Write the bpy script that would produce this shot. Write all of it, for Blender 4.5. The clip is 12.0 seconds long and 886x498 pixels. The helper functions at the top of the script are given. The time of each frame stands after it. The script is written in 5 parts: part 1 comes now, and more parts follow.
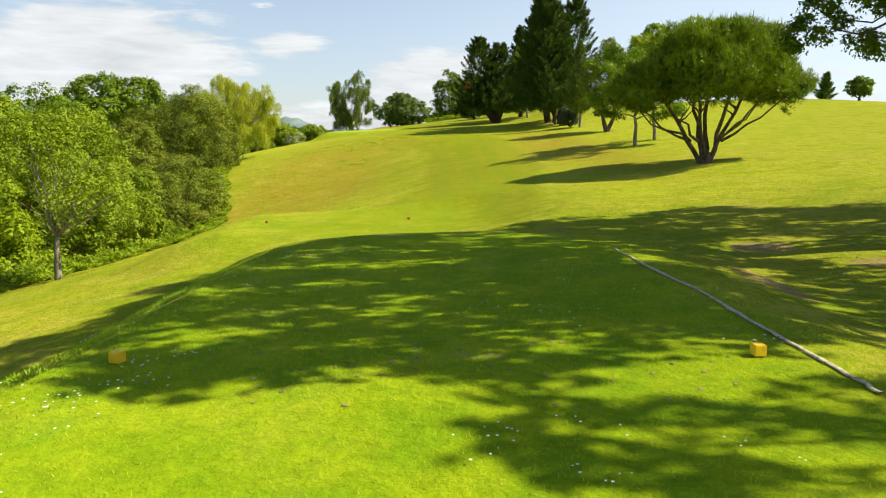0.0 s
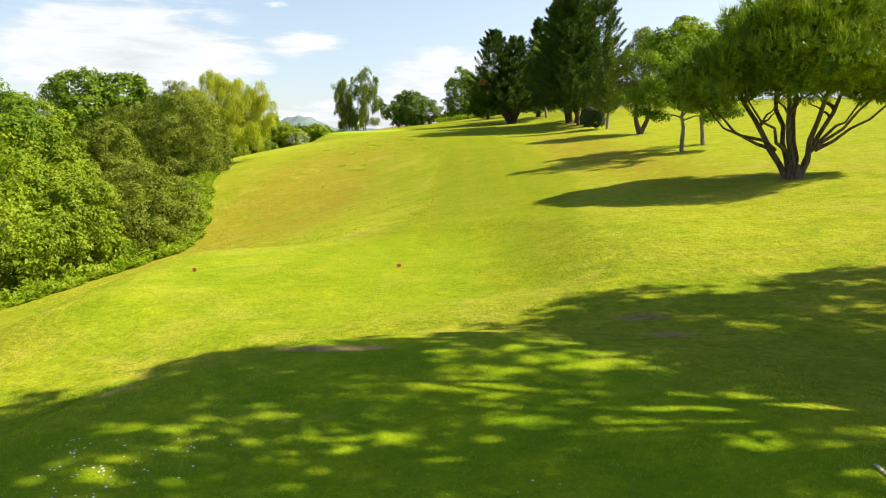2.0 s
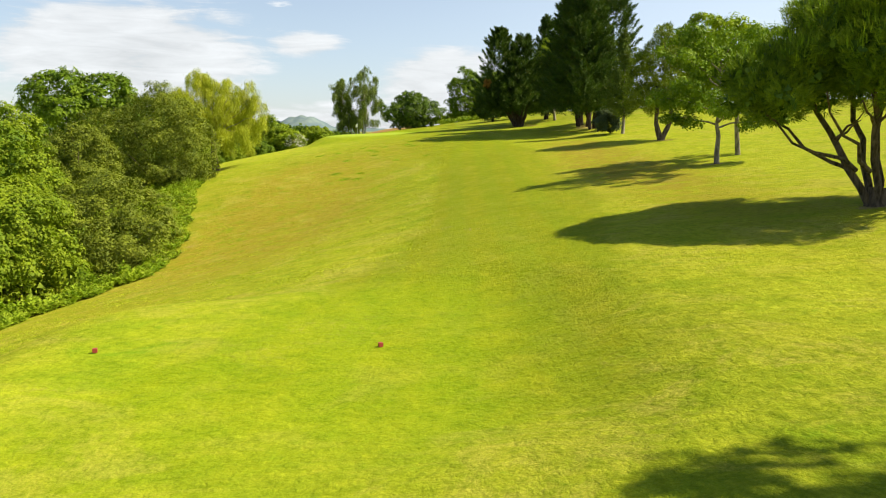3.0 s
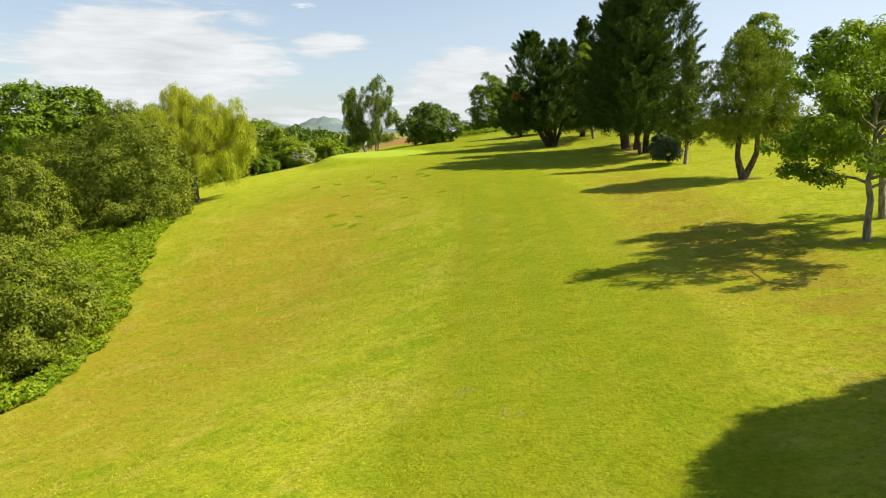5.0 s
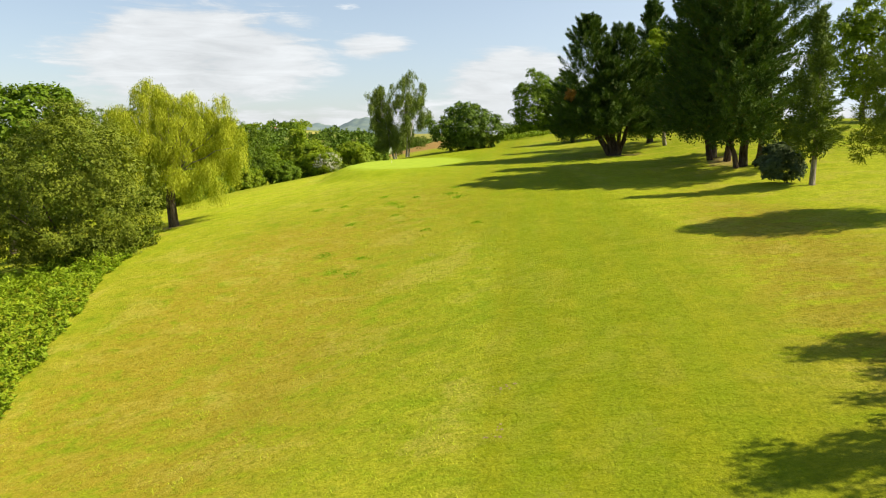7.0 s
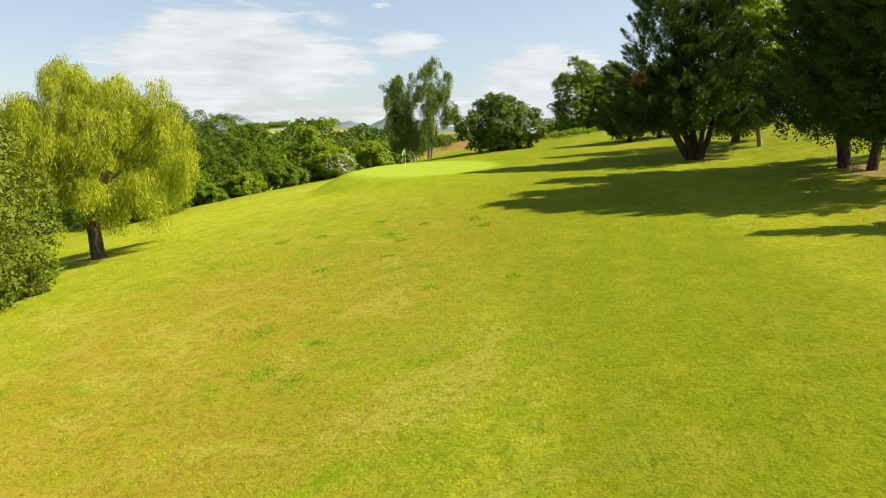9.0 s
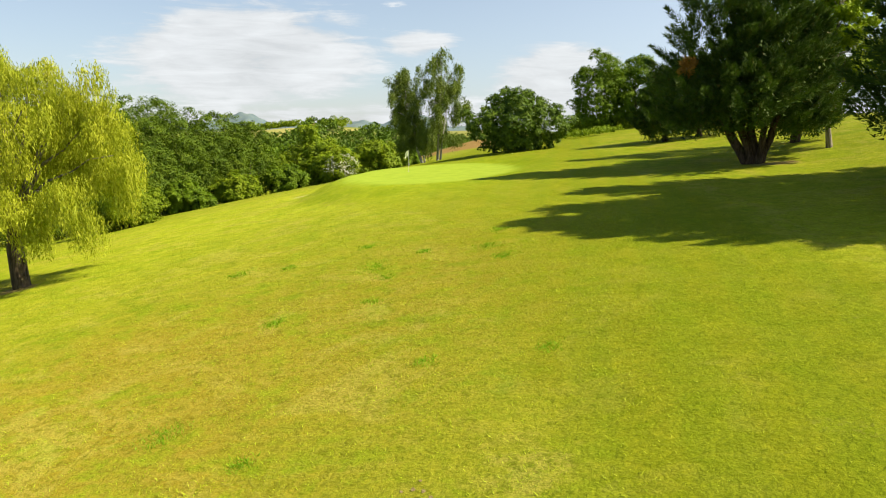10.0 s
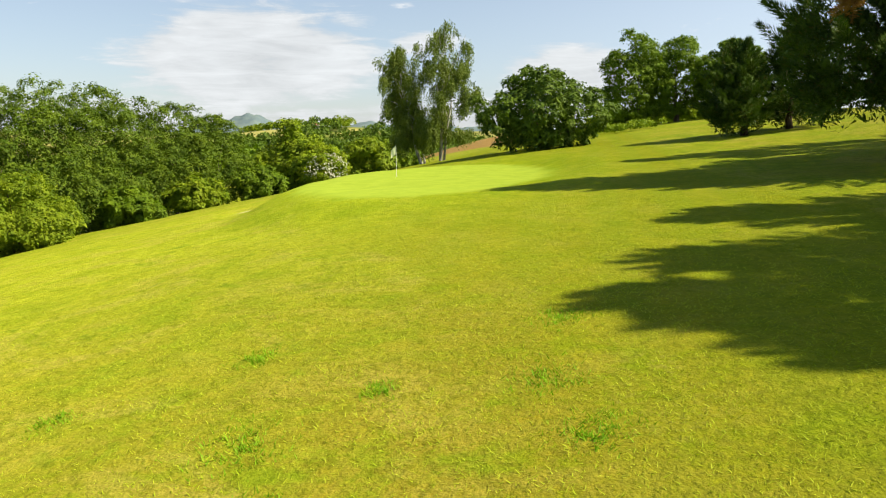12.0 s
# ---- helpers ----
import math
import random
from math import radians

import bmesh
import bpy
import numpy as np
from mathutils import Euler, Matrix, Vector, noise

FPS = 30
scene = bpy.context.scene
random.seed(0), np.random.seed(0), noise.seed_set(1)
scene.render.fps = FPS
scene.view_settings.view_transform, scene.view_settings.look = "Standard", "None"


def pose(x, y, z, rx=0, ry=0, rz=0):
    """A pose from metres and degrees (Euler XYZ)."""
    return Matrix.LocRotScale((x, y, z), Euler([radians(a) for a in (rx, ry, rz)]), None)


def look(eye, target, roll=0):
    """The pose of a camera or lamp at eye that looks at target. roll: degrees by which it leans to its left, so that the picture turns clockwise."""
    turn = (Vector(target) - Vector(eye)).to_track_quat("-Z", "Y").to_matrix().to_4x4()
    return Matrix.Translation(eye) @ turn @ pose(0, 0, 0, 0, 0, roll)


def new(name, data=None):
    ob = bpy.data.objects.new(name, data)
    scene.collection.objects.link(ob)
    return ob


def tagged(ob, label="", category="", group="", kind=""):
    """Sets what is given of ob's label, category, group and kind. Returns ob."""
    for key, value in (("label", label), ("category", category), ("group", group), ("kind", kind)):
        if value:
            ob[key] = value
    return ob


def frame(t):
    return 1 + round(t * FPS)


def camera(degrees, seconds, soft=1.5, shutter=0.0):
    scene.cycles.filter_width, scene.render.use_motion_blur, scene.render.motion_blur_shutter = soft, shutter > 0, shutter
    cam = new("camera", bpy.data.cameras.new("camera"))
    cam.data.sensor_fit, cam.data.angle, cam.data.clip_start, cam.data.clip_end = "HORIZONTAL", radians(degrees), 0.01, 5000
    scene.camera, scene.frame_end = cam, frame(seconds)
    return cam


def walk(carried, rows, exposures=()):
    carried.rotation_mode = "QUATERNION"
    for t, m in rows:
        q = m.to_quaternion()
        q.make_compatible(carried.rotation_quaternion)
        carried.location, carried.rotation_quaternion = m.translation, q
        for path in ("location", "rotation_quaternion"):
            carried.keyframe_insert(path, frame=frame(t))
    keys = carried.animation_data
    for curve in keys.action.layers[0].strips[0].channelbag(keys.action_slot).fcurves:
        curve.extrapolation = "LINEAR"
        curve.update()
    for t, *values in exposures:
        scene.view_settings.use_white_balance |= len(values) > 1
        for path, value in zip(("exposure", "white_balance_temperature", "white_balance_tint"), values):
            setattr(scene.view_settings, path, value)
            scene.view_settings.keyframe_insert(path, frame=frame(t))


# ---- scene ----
cam = camera(59.4, 12.0, soft=1.12)
METRES, EYE, TILT, LEAN, TURN = 105.0, 2.5, -8.3, 0.0, 0.0
ROWS = [
    (0.0, 0.0, 0.0, 0.0, -0.0, 0.0, -0.0),
    (0.5, 0.0009, 0.0221, 0.0038, 0.34, -0.04, -0.08),
    (1.0, 0.0017, 0.0472, 0.0082, 0.66, -0.06, -0.13),
    (1.5, 0.002, 0.0747, 0.0132, 0.82, -0.05, -0.22),
    (2.0, 0.0019, 0.1048, 0.0186, 0.89, -0.05, -0.27),
    (2.5, 0.0017, 0.1372, 0.0252, 0.94, -0.07, -0.3),
    (3.0, 0.0016, 0.172, 0.0345, 1.11, -0.08, -0.32),
    (5.0, 0.0004, 0.3275, 0.0837, 2.74, -0.06, -0.5),
    (5.5, -0.0002, 0.3691, 0.0939, 3.32, -0.02, -0.61),
    (6.0, -0.0011, 0.4118, 0.1015, 4.25, -0.03, -0.75),
    (6.5, -0.0021, 0.4557, 0.1085, 5.14, -0.05, -0.86),
    (7.0, -0.004, 0.5008, 0.1153, 5.78, -0.07, -0.94),
    (9.0, -0.0175, 0.6904, 0.143, 8.16, -0.26, -1.2),
    (9.5, -0.0226, 0.7396, 0.1503, 8.67, -0.3, -1.24),
    (10.0, -0.0285, 0.7894, 0.1575, 9.12, -0.36, -1.28),
    (10.5, -0.0346, 0.8394, 0.1641, 9.45, -0.4, -1.33),
    (11.0, -0.041, 0.8896, 0.1696, 9.6, -0.41, -1.32),
    (11.5, -0.0481, 0.937, 0.1739, 9.64, -0.38, -1.3),
    (12.0, -0.0557, 0.9785, 0.1777, 9.68, -0.3, -1.3),
]
walk(cam, [(t, pose(0, 0, EYE, TILT, LEAN, TURN) @ pose(METRES * x, METRES * y, METRES * z, 90 + pitch, roll, yaw)) for t, x, y, z, yaw, pitch, roll in ROWS],
     exposures=((0.0, 0.90), (0.7, 1.05), (1.5, 1.12), (2.5, 1.02), (3.0, 0.92), (5.0, 0.85), (12.0, 0.82)))

# ---- world, sun ----
SUN_DIR = Vector((1.0, -0.07, 1.05)).normalized()      # towards the sun
SUN_EL = math.asin(SUN_DIR.z)


class Nodes:
    """A little help to write node trees."""

    def __init__(self, tree):
        self.tree = tree
        tree.nodes.clear()

    def add(self, kind, ins=(), **props):
        node = self.tree.nodes.new(kind)
        for key, value in props.items():
            setattr(node, key, value)
        for key, value in dict(ins).items():
            if isinstance(value, bpy.types.NodeSocket):
                self.tree.links.new(value, node.inputs[key])
            else:
                node.inputs[key].default_value = value
        return node

    def math(self, op, a, b=0.0, c=0.0, clamp=False):
        return self.add("ShaderNodeMath", {0: a, 1: b, 2: c}, operation=op, use_clamp=clamp).outputs[0]

    def step(self, value, lo, hi, to0=0.0, to1=1.0):
        return self.add("ShaderNodeMapRange", {"Value": value, "From Min": lo, "From Max": hi, "To Min": to0, "To Max": to1},
                        interpolation_type="SMOOTHSTEP").outputs[0]

    def mix(self, fac, a, b, blend="MIX"):
        node = self.add("ShaderNodeMix", {0: fac, 6: a, 7: b}, data_type="RGBA", blend_type=blend)
        return node.outputs[2]

    def noise(self, vector, scale, detail=3.0, rough=0.55, distort=0.0):
        return self.add("ShaderNodeTexNoise", {"Vector": vector, "Scale": scale, "Detail": detail, "Roughness": rough,
                                               "Distortion": distort}).outputs[0]


def rgb(r, g, b):
    return (r, g, b, 1.0)


def build_world():
    world = bpy.data.worlds.new("sky")
    scene.world = world
    world.use_nodes = True
    n = Nodes(world.node_tree)
    sky = n.add("ShaderNodeTexSky", sky_type="NISHITA", sun_disc=False, sun_elevation=SUN_EL,
                sun_rotation=math.atan2(SUN_DIR.x, SUN_DIR.y), altitude=200.0, air_density=1.0, dust_density=0.8, ozone_density=1.5)
    way = n.add("ShaderNodeTexCoord").outputs["Generated"]
    xyz = n.add("ShaderNodeSeparateXYZ", {0: way})
    x, y, z = xyz.outputs
    el = n.math("MULTIPLY", n.math("ARCSINE", z), 57.3)
    az = n.math("MULTIPLY", n.math("ARCTAN2", n.math("MULTIPLY", x, -1.0), y), 57.3)
    plan = n.add("ShaderNodeCombineXYZ", {0: n.math("MULTIPLY", az, 0.05), 1: n.math("MULTIPLY", el, 0.13), 2: 0.0}).outputs[0]
    puff = n.noise(plan, 2.6, 7.0, 0.55, 0.3)
    wisp = n.noise(n.add("ShaderNodeMapping", {"Vector": plan, "Scale": (0.55, 1.5, 1.0)}).outputs[0], 7.0, 7.0, 0.62, 0.8)
    fray = n.math("ADD", n.math("MULTIPLY", n.math("SUBTRACT", puff, 0.5), 2.2), n.math("MULTIPLY", n.math("SUBTRACT", wisp, 0.5), 1.5))

    def bank(a0, ra, e0, re):
        da = n.math("POWER", n.math("DIVIDE", n.math("SUBTRACT", az, a0), ra), 2.0)
        de = n.math("POWER", n.math("DIVIDE", n.math("SUBTRACT", el, e0), re), 2.0)
        return n.math("SUBTRACT", 1.0, n.math("ADD", da, de))

    cloud = n.math("MAXIMUM", bank(23.0, 10.5, 5.2, 4.4), bank(0.8, 6.0, 3.4, 3.3))
    cloud = n.math("MAXIMUM", cloud, n.math("SUBTRACT", bank(11.0, 4.0, 6.2, 1.3), 0.35))
    wide = n.math("SUBTRACT", n.step(puff, 0.5, 0.75), n.step(el, 2.5, 9.0, 0.0, 0.85))
    cloud = n.math("MAXIMUM", cloud, n.math("SUBTRACT", wide, 0.1))
    low = n.step(el, 0.0, 5.0, 0.75, -0.6)
    cloud = n.math("MAXIMUM", cloud, low)
    cover = n.step(n.math("ADD", cloud, fray), 0.02, 0.66)
    shade = n.math("ADD", 0.86, n.math("ADD", n.math("MULTIPLY", n.math("SUBTRACT", puff, 0.5), 0.5), n.math("MULTIPLY", n.math("SUBTRACT", wisp, 0.5), 0.45)))
    white = n.add("ShaderNodeCombineColor", {0: n.math("MULTIPLY", shade, 0.95), 1: n.math("MULTIPLY", shade, 0.98), 2: shade}).outputs[0]
    veil = n.mix(n.math("MULTIPLY", n.step(el, 4.0, 30.0, 1.0, 0.12), n.step(az, 18.0, -35.0, 0.28, 0.62)), n.mix(1.0, sky.outputs[0], rgb(SKY, SKY, SKY), "MULTIPLY"), rgb(0.55, 0.62, 0.71))
    colour = n.mix(n.math("MULTIPLY", cover, 0.93), veil, n.mix(1.0, white, rgb(CLOUD, CLOUD, CLOUD), "MULTIPLY"))
    back = n.add("ShaderNodeBackground", {"Color": colour, "Strength": 1.0})
    out = n.add("ShaderNodeOutputWorld", {"Surface": back.outputs[0]})


SKY, CLOUD = 0.063, 0.545
build_world()
sun = new("sun", bpy.data.lights.new("sun", "SUN"))
sun.data.energy, sun.data.angle, sun.data.color = 5.0, radians(0.6), (1.0, 0.885, 0.60)
sun.matrix_world = look((0, 0, 60), Vector((0, 0, 60)) - SUN_DIR)


# ---- materials ----
def material(name):
    m = bpy.data.materials.new(name)
    m.use_nodes = True
    return m, Nodes(m.node_tree)


def finish(n, colour, rough=0.8, spec=0.3, bump=None, strength=0.3, distance=0.02, metal=0.0):
    ins = {"Base Color": colour, "Roughness": rough, "Specular IOR Level": spec, "Metallic": metal}
    if bump is not None:
        ins["Normal"] = n.add("ShaderNodeBump", {"Height": bump, "Strength": strength, "Distance": distance}).outputs[0]
    p = n.add("ShaderNodeBsdfPrincipled", ins)
    n.add("ShaderNodeOutputMaterial", {"Surface": p.outputs[0]})
    return p


def leaf_material(name, dark, light, clear=0.35, warm=None):
    """Foliage: colour varied leaf by leaf, twig by twig and bough by bough, light shining through the blades."""
    m, n = material(name)
    isle = n.add("ShaderNodeNewGeometry").outputs["Random Per Island"]
    place = n.add("ShaderNodeNewGeometry").outputs["Position"]
    blotch, twig = n.noise(place, 0.55, 2.0), n.noise(place, 2.6, 2.0)
    share = n.math("ADD", n.math("MULTIPLY", isle, 0.26), n.math("ADD", n.math("MULTIPLY", n.step(blotch, 0.36, 0.64), 0.34), n.math("MULTIPLY", n.step(twig, 0.36, 0.64), 0.40)))
    c = n.mix(share, rgb(*dark), rgb(*light))
    if warm:
        c = n.mix(n.step(isle, 0.9, 1.0, 0.0, 0.7), c, rgb(*warm))
    p = n.add("ShaderNodeBsdfPrincipled", {"Base Color": c, "Roughness": 0.6, "Specular IOR Level": 0.16})
    bright = n.mix(1.0, c, rgb(1.2, 1.3, 0.5), "MULTIPLY")
    t = n.add("ShaderNodeBsdfTranslucent", {"Color": bright})
    s = n.add("ShaderNodeMixShader", {0: clear * 0.64, 1: p.outputs[0], 2: t.outputs[0]})
    n.add("ShaderNodeOutputMaterial", {"Surface": s.outputs[0]})
    return m


def bark_material(name, dark, light, scale=6.0):
    m, n = material(name)
    place = n.add("ShaderNodeTexCoord").outputs["Object"]
    long = n.add("ShaderNodeMapping", {"Vector": place, "Scale": (1.0, 1.0, 0.22)}).outputs[0]
    ridge = n.noise(long, scale, 6.0, 0.65, 0.6)
    moss = n.noise(place, 1.3, 3.0)
    c = n.mix(n.step(ridge, 0.3, 0.7), rgb(*dark), rgb(*light))
    c = n.mix(n.step(moss, 0.55, 0.75, 0.0, 0.5), c, rgb(0.10, 0.11, 0.045))
    finish(n, c, 0.9, 0.2, ridge, 0.8, 0.05)
    return m


# bare places on and beside the tee: x, y, half-widths, how bare
WORN = ((0.3, 8.4, 1.9, 0.4, 0.47), (6.4, 14.9, 0.32, 1.9, 0.95), (8.2, 19.8, 0.9, 0.9, 0.85), (9.6, 17.0, 0.8, 0.8, 0.7), (3.75, 25.4, 0.5, 0.25, 1.0),
        (3.8, 23.9, 0.35, 0.3, 1.0), (-1.7, 22.7, 0.9, 0.22, 1.0), (-4.4, 21.6, 0.4, 1.3, 0.85), (-4.7, 13.6, 0.3, 1.9, 0.8))


def grass_material():
    """Turf: zones of mowing, dry and bare ground, and the grain of tufts and blades."""
    m, n = material("grass")
    place = n.add("ShaderNodeNewGeometry").outputs["Position"]

    def zone(name):
        return n.add("ShaderNodeAttribute", attribute_name=name).outputs["Fac"]

    fine = n.noise(place, 30.0, 2.0, 0.7)
    tuft = n.noise(place, 6.0, 5.0, 0.72, 0.5)
    clump = n.add("ShaderNodeTexVoronoi", {"Vector": place, "Scale": 11.0, "Randomness": 1.0}).outputs["Distance"]
    patch = n.noise(place, 0.9, 6.0, 0.66, 0.4)
    spread = n.noise(place, 0.35, 5.0, 0.62, 0.6)
    wide = n.noise(place, 0.13, 4.0, 0.55)
    drift = n.add("ShaderNodeMapping", {"Vector": place, "Rotation": (0.0, 0.0, 0.7), "Scale": (0.45, 1.0, 1.0)}).outputs[0]
    streak = n.noise(drift, 0.8, 6.0, 0.72, 0.4)
    mix_p = n.step(patch, 0.32, 0.68)
    green = n.mix(mix_p, rgb(0.200, 0.270, 0.010), rgb(0.335, 0.385, 0.020))
    green = n.mix(n.step(wide, 0.38, 0.62, 0.0, 0.5), green, rgb(0.345, 0.345, 0.025))
    mown = n.mix(mix_p, rgb(0.224, 0.266, 0.008), rgb(0.280, 0.312, 0.012))
    lane = n.math("SINE", n.math("MULTIPLY", n.math("ADD", n.add("ShaderNodeSeparateXYZ", {0: place}).outputs[0], n.math("MULTIPLY", wide, 1.2)), 2.6))
    mown = n.mix(n.step(lane, -0.5, 0.5, 0.0, 0.55), mown, rgb(0.218, 0.285, 0.010))
    tee = n.mix(mix_p, rgb(0.160, 0.274, 0.005), rgb(0.262, 0.346, 0.007))
    fine_turf = n.mix(mix_p, rgb(0.260, 0.355, 0.030), rgb(0.315, 0.405, 0.040))
    straw = n.mix(n.step(tuft, 0.3, 0.7), rgb(0.25, 0.190, 0.012), rgb(0.40, 0.322, 0.045))
    dry = n.math("MULTIPLY", zone("dry"), n.step(n.math("ADD", n.math("ADD", patch, n.math("MULTIPLY", n.math("SUBTRACT", streak, 0.5), 0.9)), n.math("MULTIPLY", tuft, 0.45)), 0.46, 0.80))
    c = n.mix(zone("mown"), green, mown)
    c = n.mix(n.math("MULTIPLY", zone("apron"), 0.8), c, n.mix(mix_p, rgb(0.360, 0.410, 0.016), rgb(0.480, 0.515, 0.032)))
    c = n.mix(zone("tee"), c, tee)
    c = n.mix(n.math("MULTIPLY", dry, 0.92), c, straw)
    # pale dead tufts and lush green ones, everywhere but on the fine turf
    c = n.mix(n.math("MULTIPLY", n.step(spread, 0.54, 0.68), n.step(tuft, 0.50, 0.64, 0.0, 0.6)), c, rgb(0.44, 0.405, 0.075))
    lean = n.math("SUBTRACT", 1.0, n.math("MULTIPLY", zone("dry"), 0.75))
    lush = n.math("MULTIPLY", n.step(n.noise(place, 0.5, 6.0, 0.72, 0.5), 0.58, 0.68), n.math("MULTIPLY", n.math("SUBTRACT", 0.6, n.math("MULTIPLY", zone("mown"), 0.45)), lean))
    c = n.mix(lush, c, rgb(0.165, 0.285, 0.012))
    c = n.mix(zone("putting"), c, fine_turf)
    earth = n.mix(n.step(tuft, 0.3, 0.7), rgb(0.24, 0.17, 0.06), rgb(0.47, 0.35, 0.17))
    worn = zone("bare")
    for bx, by, rx, ry, a in WORN:
        off = n.add("ShaderNodeVectorMath", {0: place, 1: (bx, by, 0.0)}, operation="SUBTRACT").outputs[0]
        off = n.add("ShaderNodeVectorMath", {0: off, 1: (1.0 / rx, 1.0 / ry, 0.0)}, operation="MULTIPLY").outputs[0]
        off = n.add("ShaderNodeVectorMath", {0: off}, operation="LENGTH").outputs["Value"]
        worn = n.math("MAXIMUM", worn, n.step(off, 1.9, 0.2, 0.0, a * 1.2))
    ragged = n.math("ADD", n.math("MULTIPLY", n.math("SUBTRACT", tuft, 0.5), 0.9), n.math("MULTIPLY", n.math("SUBTRACT", patch, 0.5), 0.8))
    scar = n.math("MULTIPLY", n.step(n.math("ADD", worn, ragged), 0.55, 0.80), n.step(worn, 0.2, 0.5))
    c = n.mix(scar, c, earth)
    c = n.mix(zone("sand"), c, rgb(0.62, 0.55, 0.40))
    grain = n.math("SUBTRACT", n.math("SUBTRACT", 1.0, n.math("MULTIPLY", zone("tee"), 0.35)), n.math("MULTIPLY", zone("putting"), 0.75))
    deep = n.mix(1.0, c, rgb(0.53, 0.60, 0.36), "MULTIPLY")
    pale = n.mix(1.0, c, rgb(1.32, 1.22, 1.6), "MULTIPLY")
    mottle = n.noise(place, 2.3, 6.0, 0.74, 0.5)
    lumps = n.noise(place, 3.6, 3.0, 0.6, 0.3)
    cloudy = n.noise(place, 0.28, 7.0, 0.68, 0.8)
    rough = n.math("MULTIPLY", grain, n.math("SUBTRACT", 1.0, n.math("MULTIPLY", n.math("MAXIMUM", zone("mown"), zone("tee")), 0.7)))
    c = n.mix(n.math("MULTIPLY", n.step(streak, 0.50, 0.66, 0.0, 0.5), rough), c, rgb(0.42, 0.370, 0.060))
    c = n.mix(n.math("MULTIPLY", n.math("MULTIPLY", n.step(streak, 0.46, 0.34, 0.0, 0.55), lean), rough), c, rgb(0.17, 0.26, 0.010))
    c = n.mix(n.math("MULTIPLY", n.step(cloudy, 0.52, 0.62, 0.0, 0.6), rough), c, rgb(0.44, 0.375, 0.075))
    c = n.mix(n.math("MULTIPLY", n.math("MULTIPLY", n.step(cloudy, 0.47, 0.38, 0.0, 0.55), lean), rough), c, rgb(0.200, 0.305, 0.009))
    c = n.mix(n.math("MULTIPLY", n.step(lumps, 0.52, 0.66, 0.0, 0.72), rough), c, deep)
    c = n.mix(n.math("MULTIPLY", n.step(mottle, 0.52, 0.66, 0.0, 0.5), grain), c, deep)
    c = n.mix(n.math("MULTIPLY", n.step(mottle, 0.46, 0.34, 0.0, 0.5), grain), c, pale)
    c = n.mix(n.math("MULTIPLY", n.step(fine, 0.40, 0.66, 0.0, 0.5), grain), c, deep)
    c = n.mix(n.math("MULTIPLY", n.step(tuft, 0.50, 0.66, 0.0, 0.7), grain), c, deep)
    # gaps between clumps coloured darker, as if shaded by the tufts
    c = n.mix(n.math("MULTIPLY", n.step(clump, 0.30, 0.85, 0.0, 0.22), grain), c, deep)
    c = n.mix(n.math("MULTIPLY", n.step(tuft, 0.46, 0.30, 0.0, 0.6), grain), c, pale)
    # farmland far off
    cells = n.add("ShaderNodeTexVoronoi", {"Vector": place, "Scale": 0.0075, "Randomness": 0.8})
    farm = n.mix(n.step(n.add("ShaderNodeSeparateColor", {0: cells.outputs["Color"]}).outputs[0], 0.35, 0.6), rgb(0.10, 0.16, 0.025), rgb(0.26, 0.25, 0.07))
    farm = n.mix(n.math("MULTIPLY", patch, 0.4), farm, rgb(0.13, 0.15, 0.03))
    c = n.mix(zone("farm"), c, farm)
    east, north, _ = n.add("ShaderNodeSeparateXYZ", {0: place}).outputs
    hill_x, hill_y = n.math("ADD", east, n.math("MULTIPLY", patch, 8.0)), n.math("ADD", north, n.math("MULTIPLY", wide, 20.0))
    for x0, x1, y0, y1 in ((-290.0, -216.0, 600.0, 733.0), (-182.0, -165.0, 668.0, 720.0)):
        side = n.math("MULTIPLY", n.step(hill_x, x0, x0 + 3.0), n.step(hill_x, x1 + 3.0, x1))
        field = n.math("MULTIPLY", side, n.math("MULTIPLY", n.step(hill_y, y0, y0 + 4.0), n.step(hill_y, y1 + 4.0, y1)))
        c = n.mix(n.math("MULTIPLY", field, 0.9), c, n.mix(patch, rgb(0.27, 0.27, 0.075), rgb(0.40, 0.35, 0.12)))
    c = n.mix(zone("stubble"), c, n.mix(patch, rgb(0.24, 0.145, 0.045), rgb(0.33, 0.22, 0.08)))
    height = n.math("ADD", n.math("MULTIPLY", fine, 0.4), n.math("SUBTRACT", n.math("ADD", tuft, n.math("MULTIPLY", lumps, 1.2)), n.math("MULTIPLY", clump, 0.25)))
    bump = n.add("ShaderNodeBump", {"Height": height, "Strength": n.math("MULTIPLY", grain, 0.75), "Distance": 0.08}).outputs[0]
    p = n.add("ShaderNodeBsdfPrincipled", {"Base Color": c, "Roughness": 0.9, "Diffuse Roughness": 0.45, "Specular IOR Level": 0.04, "Normal": bump})
    n.add("ShaderNodeOutputMaterial", {"Surface": p.outputs[0]})
    return m


def paint_material(name, colour, rough=0.45):
    m, n = material(name)
    place = n.add("ShaderNodeTexCoord").outputs["Object"]
    dirt = n.noise(place, 9.0, 5.0, 0.6)
    c = n.mix(n.step(dirt, 0.52, 0.8, 0.0, 0.5), rgb(*colour), rgb(colour[0] * 0.45, colour[1] * 0.42, colour[2] * 0.5 + 0.02))
    finish(n, c, rough, 0.4, dirt, 0.15, 0.01)
    return m


